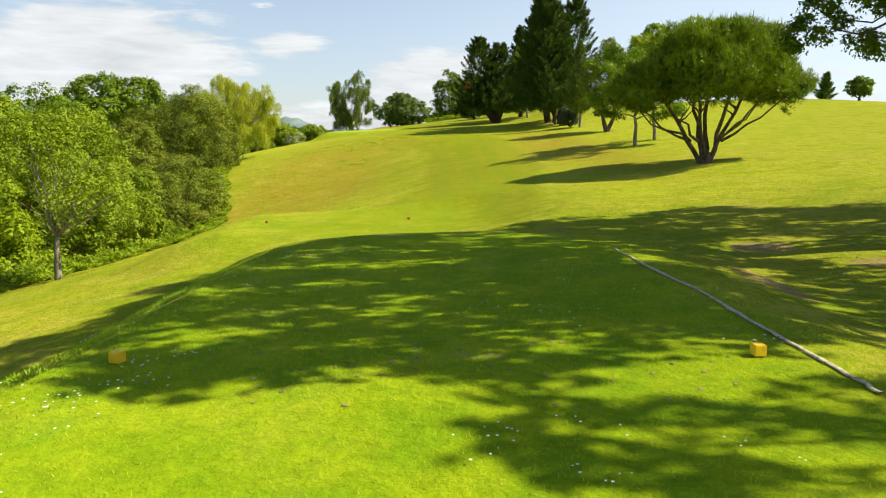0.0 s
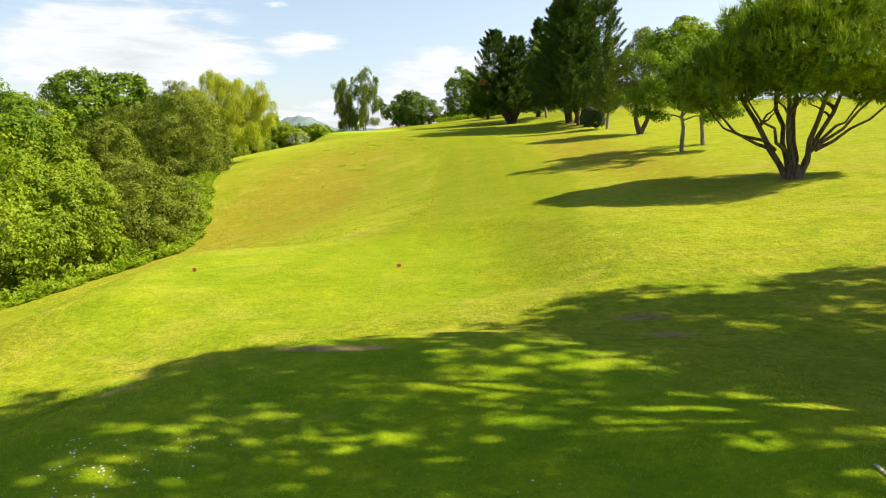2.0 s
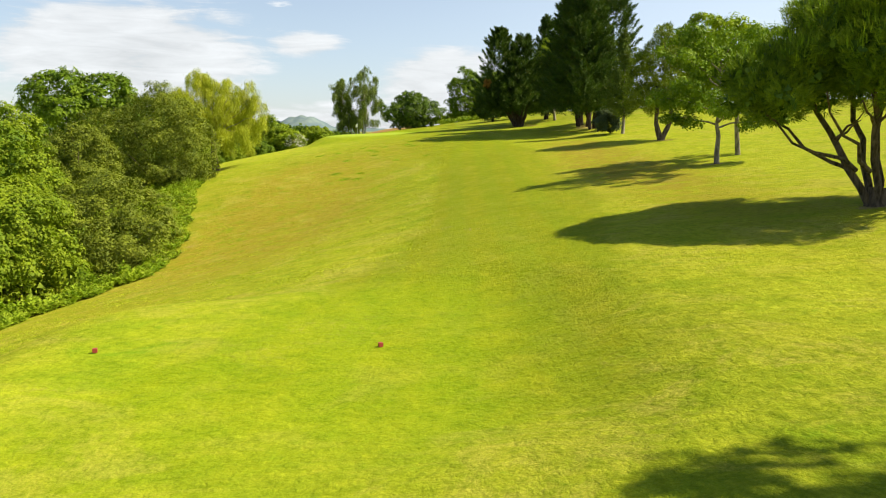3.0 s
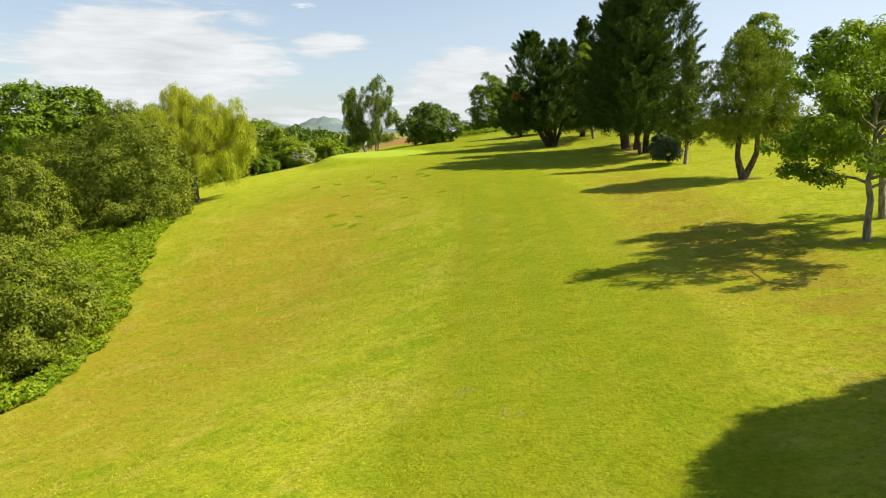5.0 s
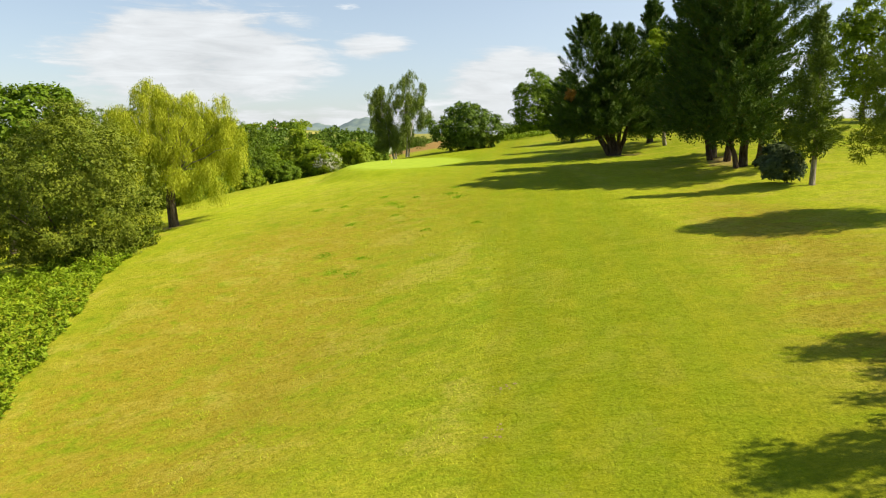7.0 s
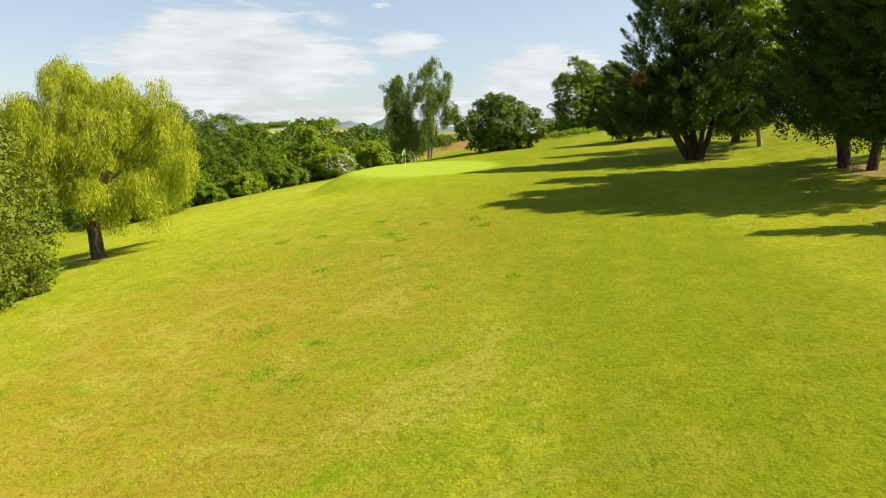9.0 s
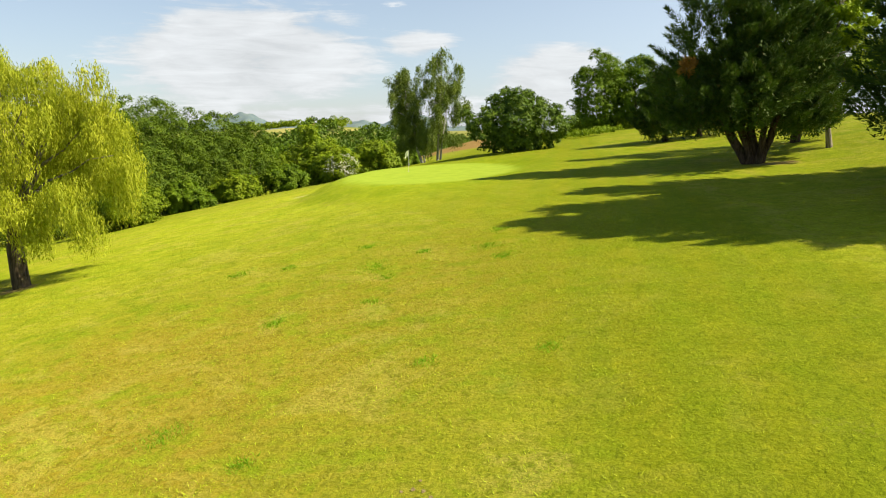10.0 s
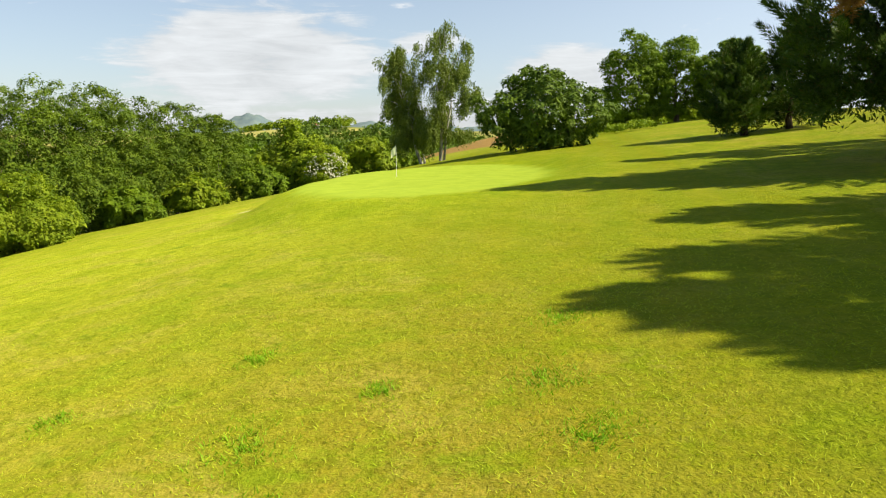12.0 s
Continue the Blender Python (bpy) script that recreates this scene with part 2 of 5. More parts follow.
GRASS = grass_material()
BARK = bark_material("bark", (0.035, 0.026, 0.018), (0.17, 0.13, 0.09))
BARK_DARK = bark_material("cypress_bark", (0.022, 0.015, 0.011), (0.10, 0.07, 0.05))
BARK_PALE = bark_material("pale_bark", (0.10, 0.085, 0.065), (0.34, 0.30, 0.24))
BARK_BIRCH = bark_material("birch_bark", (0.12, 0.11, 0.10), (0.62, 0.60, 0.55), 3.0)
LEAF_OAK = leaf_material("oak_leaves", (0.065, 0.13, 0.006), (0.175, 0.255, 0.011), 0.4)
LEAF_ALDER = leaf_material("alder_leaves", (0.048, 0.100, 0.007), (0.155, 0.220, 0.013), 0.34)
LEAF_FIELD = leaf_material("olive_needles", (0.085, 0.135, 0.010), (0.25, 0.30, 0.024), 0.3)
LEAF_ASH = leaf_material("ash_leaves", (0.14, 0.225, 0.006), (0.31, 0.38, 0.014), 0.46)
LEAF_YOUNG = leaf_material("young_ash_leaves", (0.105, 0.18, 0.006), (0.27, 0.335, 0.014), 0.42)
LEAF_MAPLE = leaf_material("maple_leaves", (0.075, 0.145, 0.006), (0.19, 0.275, 0.013), 0.42)
LEAF_HEDGE = leaf_material("hedge_leaves", (0.10, 0.175, 0.006), (0.265, 0.33, 0.015), 0.42)
LEAF_SALLOW = leaf_material("sallow_leaves", (0.075, 0.112, 0.010), (0.235, 0.275, 0.024), 0.34)
LEAF_WILLOW = leaf_material("willow_leaves", (0.24, 0.30, 0.012), (0.48, 0.49, 0.038), 0.46)
LEAF_BIRCH = leaf_material("birch_leaves", (0.08, 0.125, 0.018), (0.19, 0.24, 0.042), 0.45)
LEAF_CYPRESS = leaf_material("cypress_sprays", (0.020, 0.050, 0.009), (0.092, 0.152, 0.016), 0.22, (0.12, 0.085, 0.02))
LEAF_PINE = leaf_material("pine_needles", (0.075, 0.14, 0.008), (0.25, 0.32, 0.018), 0.26)
LEAF_SLIM = leaf_material("spruce_needles", (0.05, 0.085, 0.012), (0.15, 0.20, 0.025), 0.25)
LEAF_SHOOT = leaf_material("pine_shoots", (0.14, 0.24, 0.012), (0.30, 0.40, 0.022), 0.4)
LEAF_FERN = leaf_material("bracken_fronds", (0.13, 0.23, 0.009), (0.33, 0.41, 0.024), 0.42)
# dark trees; also stands for the shade inside the umbrella pine
LEAF_DARK_GREEN = leaf_material("dark_green_leaves", (0.038, 0.082, 0.008), (0.135, 0.205, 0.016), 0.30)
DEAD = leaf_material("dead_sprays", (0.22, 0.11, 0.02), (0.44, 0.24, 0.05), 0.3)
LEAF_PALE = leaf_material("pale_blossom", (0.35, 0.36, 0.26), (0.66, 0.66, 0.56), 0.25)
LEAF_BLADE = leaf_material("grass_blades", (0.27, 0.36, 0.006), (0.48, 0.52, 0.035), 0.45)
LEAF_TUFT = leaf_material("coarse_grass", (0.15, 0.33, 0.008), (0.28, 0.45, 0.015), 0.45)
LEAF_DARK = leaf_material("laurel_leaves", (0.028, 0.052, 0.018), (0.095, 0.125, 0.045), 0.15)
YELLOW = paint_material("yellow_paint", (0.85, 0.52, 0.01))
RED = paint_material("red_paint", (0.33, 0.055, 0.04))
WHITE = paint_material("white_paint", (0.80, 0.80, 0.78))
EARTH = bark_material('bare_earth', (0.15, 0.11, 0.045), (0.32, 0.24, 0.11), 12.0)
CLOTH = paint_material("flag_cloth", (0.82, 0.82, 0.62), 0.8)
ROOF = paint_material("roof_tiles", (0.46, 0.22, 0.13), 0.8)
GLASS_DARK = paint_material("dark_panes", (0.05, 0.06, 0.07), 0.2)
TIMBER = bark_material("weathered_timber", (0.28, 0.25, 0.18), (0.70, 0.64, 0.50), 14.0)


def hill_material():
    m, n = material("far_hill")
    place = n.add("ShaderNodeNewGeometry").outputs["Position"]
    # the blue of distant haze is mixed into the base colour
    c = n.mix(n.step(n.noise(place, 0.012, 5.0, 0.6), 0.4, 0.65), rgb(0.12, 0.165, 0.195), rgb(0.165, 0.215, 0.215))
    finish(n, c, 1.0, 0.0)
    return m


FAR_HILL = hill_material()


# ---- the land ----
STATION_X = (-60, -36, -24, -12, 0, 12, 24, 60)
STATIONS = (
    (-20, (-8.6, -5.3, -3.7, -2.3, -1.3, -0.4, 0.3, 2.2)),
    (10, (-10.2, -6.8, -4.9, -2.9, -1.1, -0.2, 0.6, 2.7)),
    (35, (-11.4, -7.9, -5.7, -2.8, -0.8, 0.1, 1.1, 3.3)),
    (60, (-11.6, -8.5, -6.6, -3.9, -1.1, 0.7, 1.9, 4.3)),
    (80, (-10.9, -7.5, -6.3, -3.8, -0.4, 1.3, 2.6, 5.2)),
    (100, (-9.5, -4.6, -2.5, -0.9, 1.2, 2.6, 3.6, 6.3)),
    (120, (-7.9, -2.3, -0, 1.9, 3, 3.5, 4.9, 7.5)),
    (150, (-5.7, -0.6, 1.7, 3.6, 4.6, 5.6, 7.4, 9.5)),
    (185, (-4.8, -0.1, 2.5, 4.5, 5.9, 7.3, 8.5, 9.8)),
    (225, (-5, -0.3, 2.2, 4.6, 6.7, 8.3, 9.3, 10.5)),
)


def cubic(knots, v):
    """Weights of a smooth curve through the knots, at the places v."""
    k = np.array(knots, float)
    v = np.clip(v, k[0], k[-1] - 1e-6)
    i = np.searchsorted(k, v, side="right") - 1
    a, b, r = np.maximum(i - 1, 0), np.minimum(i + 2, len(k) - 1), np.arange(len(v))
    h = k[i + 1] - k[i]
    t = (v - k[i]) / h
    w = np.zeros((len(v), len(k)))
    np.add.at(w, (r, i), 2 * t**3 - 3 * t**2 + 1)
    np.add.at(w, (r, i + 1), 3 * t**2 - 2 * t**3)
    m0, m1 = (t**3 - 2 * t**2 + t) * h / (k[i + 1] - k[a]), (t**3 - t**2) * h / (k[b] - k[i])
    np.add.at(w, (r, i + 1), m0)
    np.add.at(w, (r, a), -m0)
    np.add.at(w, (r, b), m1)
    np.add.at(w, (r, i), -m1)
    return w


def ease(v, lo, hi):
    t = np.clip((v - lo) / (hi - lo), 0, 1)
    return t * t * (3 - 2 * t)


def box_distance(x, y, x0, x1, y0, y1, r):
    """Distance outside a rectangle with rounded corners (minus: inside)."""
    dx = np.maximum(x0 + r - x, x - x1 + r)
    dy = np.maximum(y0 + r - y, y - y1 + r)
    return np.hypot(np.maximum(dx, 0), np.maximum(dy, 0)) + np.minimum(np.maximum(dx, dy), 0) - r


TEE = (-4.7, 4.3, -12.0, 24.0, 5.5)
BUNKER = (-27.5, 153.0)
GREEN = (-14.9, 151.0, 7.4, 12.0)


def green_distance(x, y):
    cx, cy, rx, ry = GREEN
    return (np.hypot((x - cx) / rx, (y - cy) / ry) - 1) * 10.5


def ripple(x, y, size, seed=0.0):
    a = np.sin(x / size * 1.7 + 1.3 * np.sin(y / size + seed)) * np.sin(y / size * 1.3 + 1.7 * np.sin(x / size * 0.8 + seed))
    return a + 0.5 * np.sin(x / size * 3.9 + seed * 2) * np.sin(y / size * 3.3 - seed)


def land(x, y):
    x, y = np.asarray(x, float), np.asarray(y, float)
    z = np.zeros(x.shape)
    flat_x, flat_y = x.ravel(), y.ravel()
    table = np.array([row for _, row in STATIONS])
    base = np.einsum("ni,ij,nj->n", cubic([s for s, _ in STATIONS], flat_y), table, cubic(STATION_X, flat_x)).reshape(x.shape)
    out = np.hypot(np.maximum(np.abs(x) - 60, 0), np.maximum(np.maximum(y - 225, -20 - y), 0))
    away = ease(out, 0, 170)
    # the valley and the hills beyond
    far = -16 + 5 * ripple(x, y, 260) + 30 * np.exp(-(((x + 215) / 150) ** 2 + ((y - 720) / 130) ** 2)) + 24 * ease(np.hypot(x, y), 900, 2600)
    far = far + 22 * ease(x, 40, 260) * ease(900 - y, 0, 500)
    z = base * (1 - away) + far * away
    # a ploughed rise beyond the green
    rise = np.exp(-(((x + 14) / 34) ** 2 + ((y - 300) / 48) ** 2))
    z = z + rise * (6.4 - z)
    # the raised tee
    d = box_distance(x, y, *TEE)
    tee = 0.05 - 0.028 * np.clip(y - 8, 0, 20) + 0.025 * x
    near = 1 - ease(d, -0.2, 2.1 + 1.5 * ease(x, 2.5, 4.5))
    z = z * (1 - near) + tee * near
    # the ladies' tee, a low step
    d = box_distance(x, y, -10.0, 1.5, 30.5, 41.0, 2.0)
    near = 1 - ease(d, -1.0, 4.0)
    z = z * (1 - near) + (-1.30 + 0.02 * x) * near
    # the green on its shoulder
    near = 1 - ease(green_distance(x, y), -1.5, 5.0)
    z = z * (1 - near) + (3.50 + 0.020 * (y - 152) + 0.035 * (x + 14.5)) * near
    # the dip of a bunker beside the green
    z = z - 0.3 * np.exp(-(((x - BUNKER[0]) / 1.5) ** 2 + ((y - BUNKER[1]) / 2.5) ** 2))
    return z + 0.035 * ripple(x, y, 2.6, 1.0) * ease(np.abs(d), 0, 1) * (1 - away)


def land_at(x, y):
    return float(land(np.array([x]), np.array([y]))[0])


def lines(core0, core1, step, reach):
    """Grid lines: even in the core, wider and wider beyond it."""
    core = list(np.arange(core0, core1 + step / 2, step))
    up, d = [], step
    while (up[-1] if up else core[-1]) < reach:
        d *= 1.075
        up.append((up[-1] if up else core[-1]) + d)
    down, d = [], step
    while (down[-1] if down else core[0]) > -reach:
        d *= 1.075
        down.append((down[-1] if down else core[0]) - d)
    return np.array(down[::-1] + core + up)


def make_mesh(name, verts, faces):
    """A mesh out of arrays: verts n x 3, faces m x 3 or m x 4."""
    verts, faces = np.ascontiguousarray(verts, np.float32), np.ascontiguousarray(faces, np.int32)
    me = bpy.data.meshes.new(name)
    me.vertices.add(len(verts))
    me.vertices.foreach_set("co", verts.ravel())
    me.loops.add(faces.size)
    me.loops.foreach_set("vertex_index", faces.ravel())
    me.polygons.add(len(faces))
    me.polygons.foreach_set("loop_start", np.arange(0, faces.size, faces.shape[1], dtype=np.int32))
    me.update(calc_edges=True)
    return me


def build_ground():
    xs, ys = lines(-58, 44, 0.8, 3600), lines(-6, 205, 0.75, 3600)
    gx, gy = np.meshgrid(xs, ys)
    gz = land(gx, gy)
    nx, ny = len(xs), len(ys)
    idx = np.arange(nx * ny).reshape(ny, nx)
    faces = np.stack([idx[:-1, :-1], idx[:-1, 1:], idx[1:, 1:], idx[1:, :-1]], -1).reshape(-1, 4)
    me = make_mesh("ground", np.stack([gx, gy, gz], -1).reshape(-1, 3), faces)
    x, y = gx.ravel(), gy.ravel()
    wob = ripple(x, y, 3.1, 2.0)
    middle = np.interp(y, (28, 45, 60, 95, 125, 145), (-2.5, 1.0, 3.2, 3.3, -3.0, -12.0))
    half = np.interp(y, (28, 45, 60, 95, 125, 145), (5.5, 4.5, 4.9, 4.9, 7.0, 12.0))
    side = np.abs(x - middle) - half + 0.25 * wob
    mown = (1 - ease(side, -0.15, 0.2)) * ease(y, 26, 34)
    putting = 1 - ease(green_distance(x, y) + 0.25 * wob, -0.3, 0.3)
    tee = np.maximum(1 - ease(box_distance(x, y, *TEE) + 0.15 * wob, -0.4, 0.5),
                     0.45 * (1 - ease(box_distance(x, y, -9.5, 2.0, 27.0, 43.0, 4.0) + 0.5 * wob, -2.0, 2.0)))
    # greener turf on the apron of the green
    tee = np.maximum(tee, 0.55 * (1 - ease(green_distance(x, y) + 0.5 * wob, 0.5, 8.0)))
    bank = np.exp(-(((x + 15.5) / 8.5) ** 2 + ((y - 84) / 26) ** 2)) * 1.5
    right = 1.5 * np.exp(-(((x - 12.0) / 3.6) ** 2 + ((y - 80) / 28) ** 2))
    front = 0.6 * np.exp(-(((x + 7.5) / 5.0) ** 2 + ((y - 113) / 10) ** 2)) + 0.6 * np.exp(-(((x + 17) / 4) ** 2 + ((y - 104) / 7) ** 2))
    band = 0.55 * np.exp(-(((x + 5.5) / 4.5) ** 2)) * ease(y, 42, 52) * (1 - ease(y, 88, 106)) * (1 - mown) * np.clip(0.8 + 0.35 * ripple(x, y, 4.0, 0.6), 0, 1)
    meadow = 0.95 * ease(x, 3, 10) * ease(y, 26, 36) * (1 - 0.6 * mown) * (1 - ease(y, 112, 150))
    apron = np.clip(band + meadow + 1.2 * np.exp(-(((x + 27) / 17) ** 2 + ((y - 143) / 24) ** 2)), 0, 1)
    dry = np.clip(bank + right + front + 0.06, 0, 1) * (1 - tee) * (1 - putting)
    bare = np.zeros(x.shape)
    for bx, by, rx, ry, a in ((16.2, 48.2, 1.1, 0.8, 1.0),
                              (19.8, 94.8, 1.5, 0.9, 1.0), (17.0, 70.4, 1.0, 0.6, 0.9), (20.4, 75.4, 0.9, 0.5, 0.8), (18.8, 107.8, 0.9, 0.5, 0.9),
                              (10.6, 140.0, 2.2, 1.2, 0.9), (17.6, 126.0, 2.4, 5.0, 0.8), (-32.0, 121.0, 1.6, 1.3, 0.9), (-22.0, 82.0, 1.5, 3.0, 0.5)):
        bare = np.maximum(bare, a * np.exp(-(((x - bx) / rx) ** 2 + ((y - by) / ry) ** 2)) * 1.25)
    sand = 1 - ease(np.hypot((x - BUNKER[0]) / 0.8, (y - BUNKER[1]) / 1.6) + 0.08 * wob, 0.75, 1.0)
    farm = ease(np.hypot(x - 0, y - 100), 230, 330)
    stubble = ease(y, 258, 264) * (1 - ease(y, 330, 350)) * ease(x, -60, -54) * (1 - ease(x, 20, 26))
    for name, values in (("mown", mown), ("putting", putting), ("tee", tee), ("dry", dry), ("bare", np.clip(bare, 0, 1)), ("sand", sand), ("farm", farm), ("stubble", stubble), ("apron", apron)):
        me.attributes.new(name, "FLOAT", "POINT").data.foreach_set("value", values.astype(np.float32))
    me.polygons.foreach_set("use_smooth", np.ones(len(me.polygons), bool))
    me.materials.append(GRASS)
    return tagged(new("ground", me), "rolling sunlit golf course turf with fairway and rough", "ground", kind="structure")


build_ground()


# ---- helpers for plants ----
def part(name, me, mat, parent=None, label=""):
    me.materials.append(mat)
    ob = new(name, me)
    if parent:
        ob.parent = parent
    if label:
        tagged(ob, label)
    return ob


def tube(points, radii, sides=9, knots=0.0, rng=None):
    """A tapered, slightly uneven limb through the points."""
    pts = [Vector(p) for p in points]
    verts, faces = [], []
    side = Vector((1, 0, 0))
    for i, p in enumerate(pts):
        d = (pts[min(i + 1, len(pts) - 1)] - pts[max(i - 1, 0)]).normalized()
        side = (side - d * side.dot(d)).normalized() if abs(side.dot(d)) < 0.95 else d.orthogonal().normalized()
        up = d.cross(side)
        for k in range(sides):
            a = 2 * math.pi * k / sides
            r = radii[i] * (1 + (knots * rng.normal() if rng else 0))
            verts.append(p + (side * math.cos(a) + up * math.sin(a)) * r)
    for i in range(len(pts) - 1):
        for k in range(sides):
            a, b = i * sides + k, i * sides + (k + 1) % sides
            faces.append((a, b, b + sides, a + sides))
    return np.array([tuple(v) for v in verts]), np.array(faces)


def limb_mesh(name, start, end, r0, r1, rng, sag=0.1, n=6, sides=8, crook=0.025):
    start, end = np.array(start, float), np.array(end, float)
    length = np.linalg.norm(end - start)
    t = np.linspace(0, 1, n)[:, None]
    pts = start + (end - start) * t
    wig = rng.normal(size=(n, 3)) * length * crook
    wig[0] = wig[-1] = 0
    pts = pts + wig + np.array([0, 0, 1]) * (np.sin(t * math.pi) * length * sag)
    radii = [r0 + (r1 - r0) * s for s in np.linspace(0, 1, n) ** 0.8]
    v, f = tube([tuple(p) for p in pts], radii, sides, 0.05, rng)
    me = make_mesh(name, v, f)
    me.polygons.foreach_set("use_smooth", np.ones(len(me.polygons), bool))
    return me, pts


def unit(rng, n):
    v = rng.normal(size=(n, 3))
    return v / np.linalg.norm(v, axis=1, keepdims=True)


def sub_blobs(rng, ellipsoid, count, size, skirt=-0.55, core=6):
    """Boughs: smaller clumps scattered over an ellipsoid (x, y, z, rx, ry, rz); skirt: how far down they hang."""
    c, r = np.array(ellipsoid[:3], float), np.array(ellipsoid[3:], float)
    d = unit(rng, count)
    d[:, 2] = np.where(d[:, 2] < skirt, -d[:, 2], d[:, 2])
    k = size * rng.uniform(0.6, 1.25, count)
    centre = c + d * r * (1 - 0.62 * k[:, None] * r.min() / r) * rng.uniform(0.76, 1.03, (count, 1))
    rad = (k * r.min())[:, None] * rng.uniform(0.8, 1.2, (count, 3))
    rad[:, 2] *= 0.85
    inner = c + unit(rng, core) * r * 0.25, np.tile(r * 0.5, (core, 1))
    return np.concatenate([centre, inner[0]]), np.concatenate([rad, inner[1]])


def shell_points(rng, blobs, n, hollow=0.55):
    """Places and outward ways on and within the clumps, those buried deep in another clump left out."""
    centre, rad = blobs
    weight = (rad[:, 0] * rad[:, 1] + rad[:, 0] * rad[:, 2] + rad[:, 1] * rad[:, 2])
    pick = rng.choice(len(centre), n, p=weight / weight.sum())
    d = unit(rng, n)
    p = centre[pick] + d * rad[pick] * rng.uniform(hollow, 1.05, (n, 1)) ** 0.6
    keep = np.ones(n, bool)
    for c, r in zip(centre, rad):
        keep &= (((p - c) / r) ** 2).sum(1) > 0.16
    return p[keep], d[keep]


def slips(p, d, nrm, length, width):
    """Small leaves: three-cornered, from p along d, facing nrm."""
    d = d / np.linalg.norm(d, axis=1, keepdims=True)
    side = np.cross(d, nrm)
    side = side / np.maximum(np.linalg.norm(side, axis=1, keepdims=True), 1e-6)
    l, w = np.broadcast_to(length, (len(p),))[:, None], np.broadcast_to(width, (len(p),))[:, None]
    v = np.stack([p + side * w * 0.5, p + d * l, p - side * w * 0.5], 1).reshape(-1, 3)
    return v, np.arange(len(p) * 3).reshape(-1, 3)


def twig_clumps(rng, blobs, per, size):
    """Small clumps of twigs over the outer side of each bough."""
    centre, rad = blobs
    who = np.repeat(np.arange(len(centre)), per)
    out = centre[who] - np.average(centre, axis=0, weights=rad[:, 0])
    out /= np.maximum(np.linalg.norm(out, axis=1, keepdims=True), 0.3)
    d = unit(rng, len(who)) + out * 0.55 + np.array([0, 0, 0.3])
    d /= np.linalg.norm(d, axis=1, keepdims=True)
    k = rad[who].mean(1, keepdims=True) * size * rng.uniform(0.55, 1.3, (len(who), 1))
    return centre[who] + d * rad[who] * rng.uniform(0.7, 1.12, (len(who), 1)), k * np.array([[1.0, 1.0, 0.72]])


def outer_points(rng, blobs, n, per=14, size=0.42, buried=0.5):
    """Places on the twigs and the ways they face; what lies deep inside a bough is left out."""
    clumps = twig_clumps(rng, blobs, per, size)
    weight = clumps[1][:, 0] ** 2
    pick = rng.choice(len(weight), int(n * 1.7), p=weight / weight.sum())
    d = unit(rng, len(pick)) + np.array([0, 0, 0.4])
    d /= np.linalg.norm(d, axis=1, keepdims=True)
    p = clumps[0][pick] + d * clumps[1][pick] * rng.uniform(0.25, 1.05, (len(pick), 1)) ** 0.5
    keep = np.ones(len(pick), bool)
    for c, r in zip(*blobs):
        keep &= (((p - c) / r) ** 2).sum(1) > buried
    face = d * 0.55 + (p - blobs[0][pick // per]) / blobs[1][pick // per] * 0.6
    return p[keep][:n], (face / np.linalg.norm(face, axis=1, keepdims=True))[keep][:n]


def leaf_crown(name, rng, blobs, n, size, up=0.45, slim=0.6, fuzz=0.12, twigs=14):
    """Leaves on the twigs of a crown; with no twigs, straight on the small clumps."""
    if twigs:
        p, d = outer_points(rng, blobs, int(n * 1.28), twigs)
    else:
        p, d = shell_points(rng, blobs, int(n * 1.4))
    m = len(p)
    p = p + rng.normal(size=(m, 3)) * fuzz * 0.6
    nrm = d * 1.05 + unit(rng, m) * 0.48 + np.array([0, 0, up])
    nrm /= np.linalg.norm(nrm, axis=1, keepdims=True)
    way = unit(rng, m) + d * 0.45 + np.array([0, 0, -0.2])
    way -= nrm * (way * nrm).sum(1, keepdims=True)
    length = size * 0.88 * rng.uniform(0.6, 1.4, m)
    return make_mesh(name, *slips(p, way, nrm, length, length * (slim + 0.2) * rng.uniform(0.75, 1.2, m)))


def tuft_crown(name, rng, blobs, n, per, length, width, rise=0.6, spread=0.75, twigs=0):
    """Tufts of needles or sprays that point outwards and up."""
    p, d = outer_points(rng, blobs, n, twigs, 0.42, 0.5) if twigs else shell_points(rng, blobs, n, 0.7)
    axis = d + np.array([0, 0, rise])
    axis /= np.linalg.norm(axis, axis=1, keepdims=True)
    p, axis, d = np.repeat(p, per, 0), np.repeat(axis, per, 0), np.repeat(d, per, 0)
    way = axis + unit(rng, len(p)) * spread
    nrm = d + unit(rng, len(p)) * 0.6
    l = length * rng.uniform(0.6, 1.3, len(p))
    return make_mesh(name, *slips(p + unit(rng, len(p)) * length * 0.4, way, nrm, l, width * rng.uniform(0.7, 1.3, len(p))))


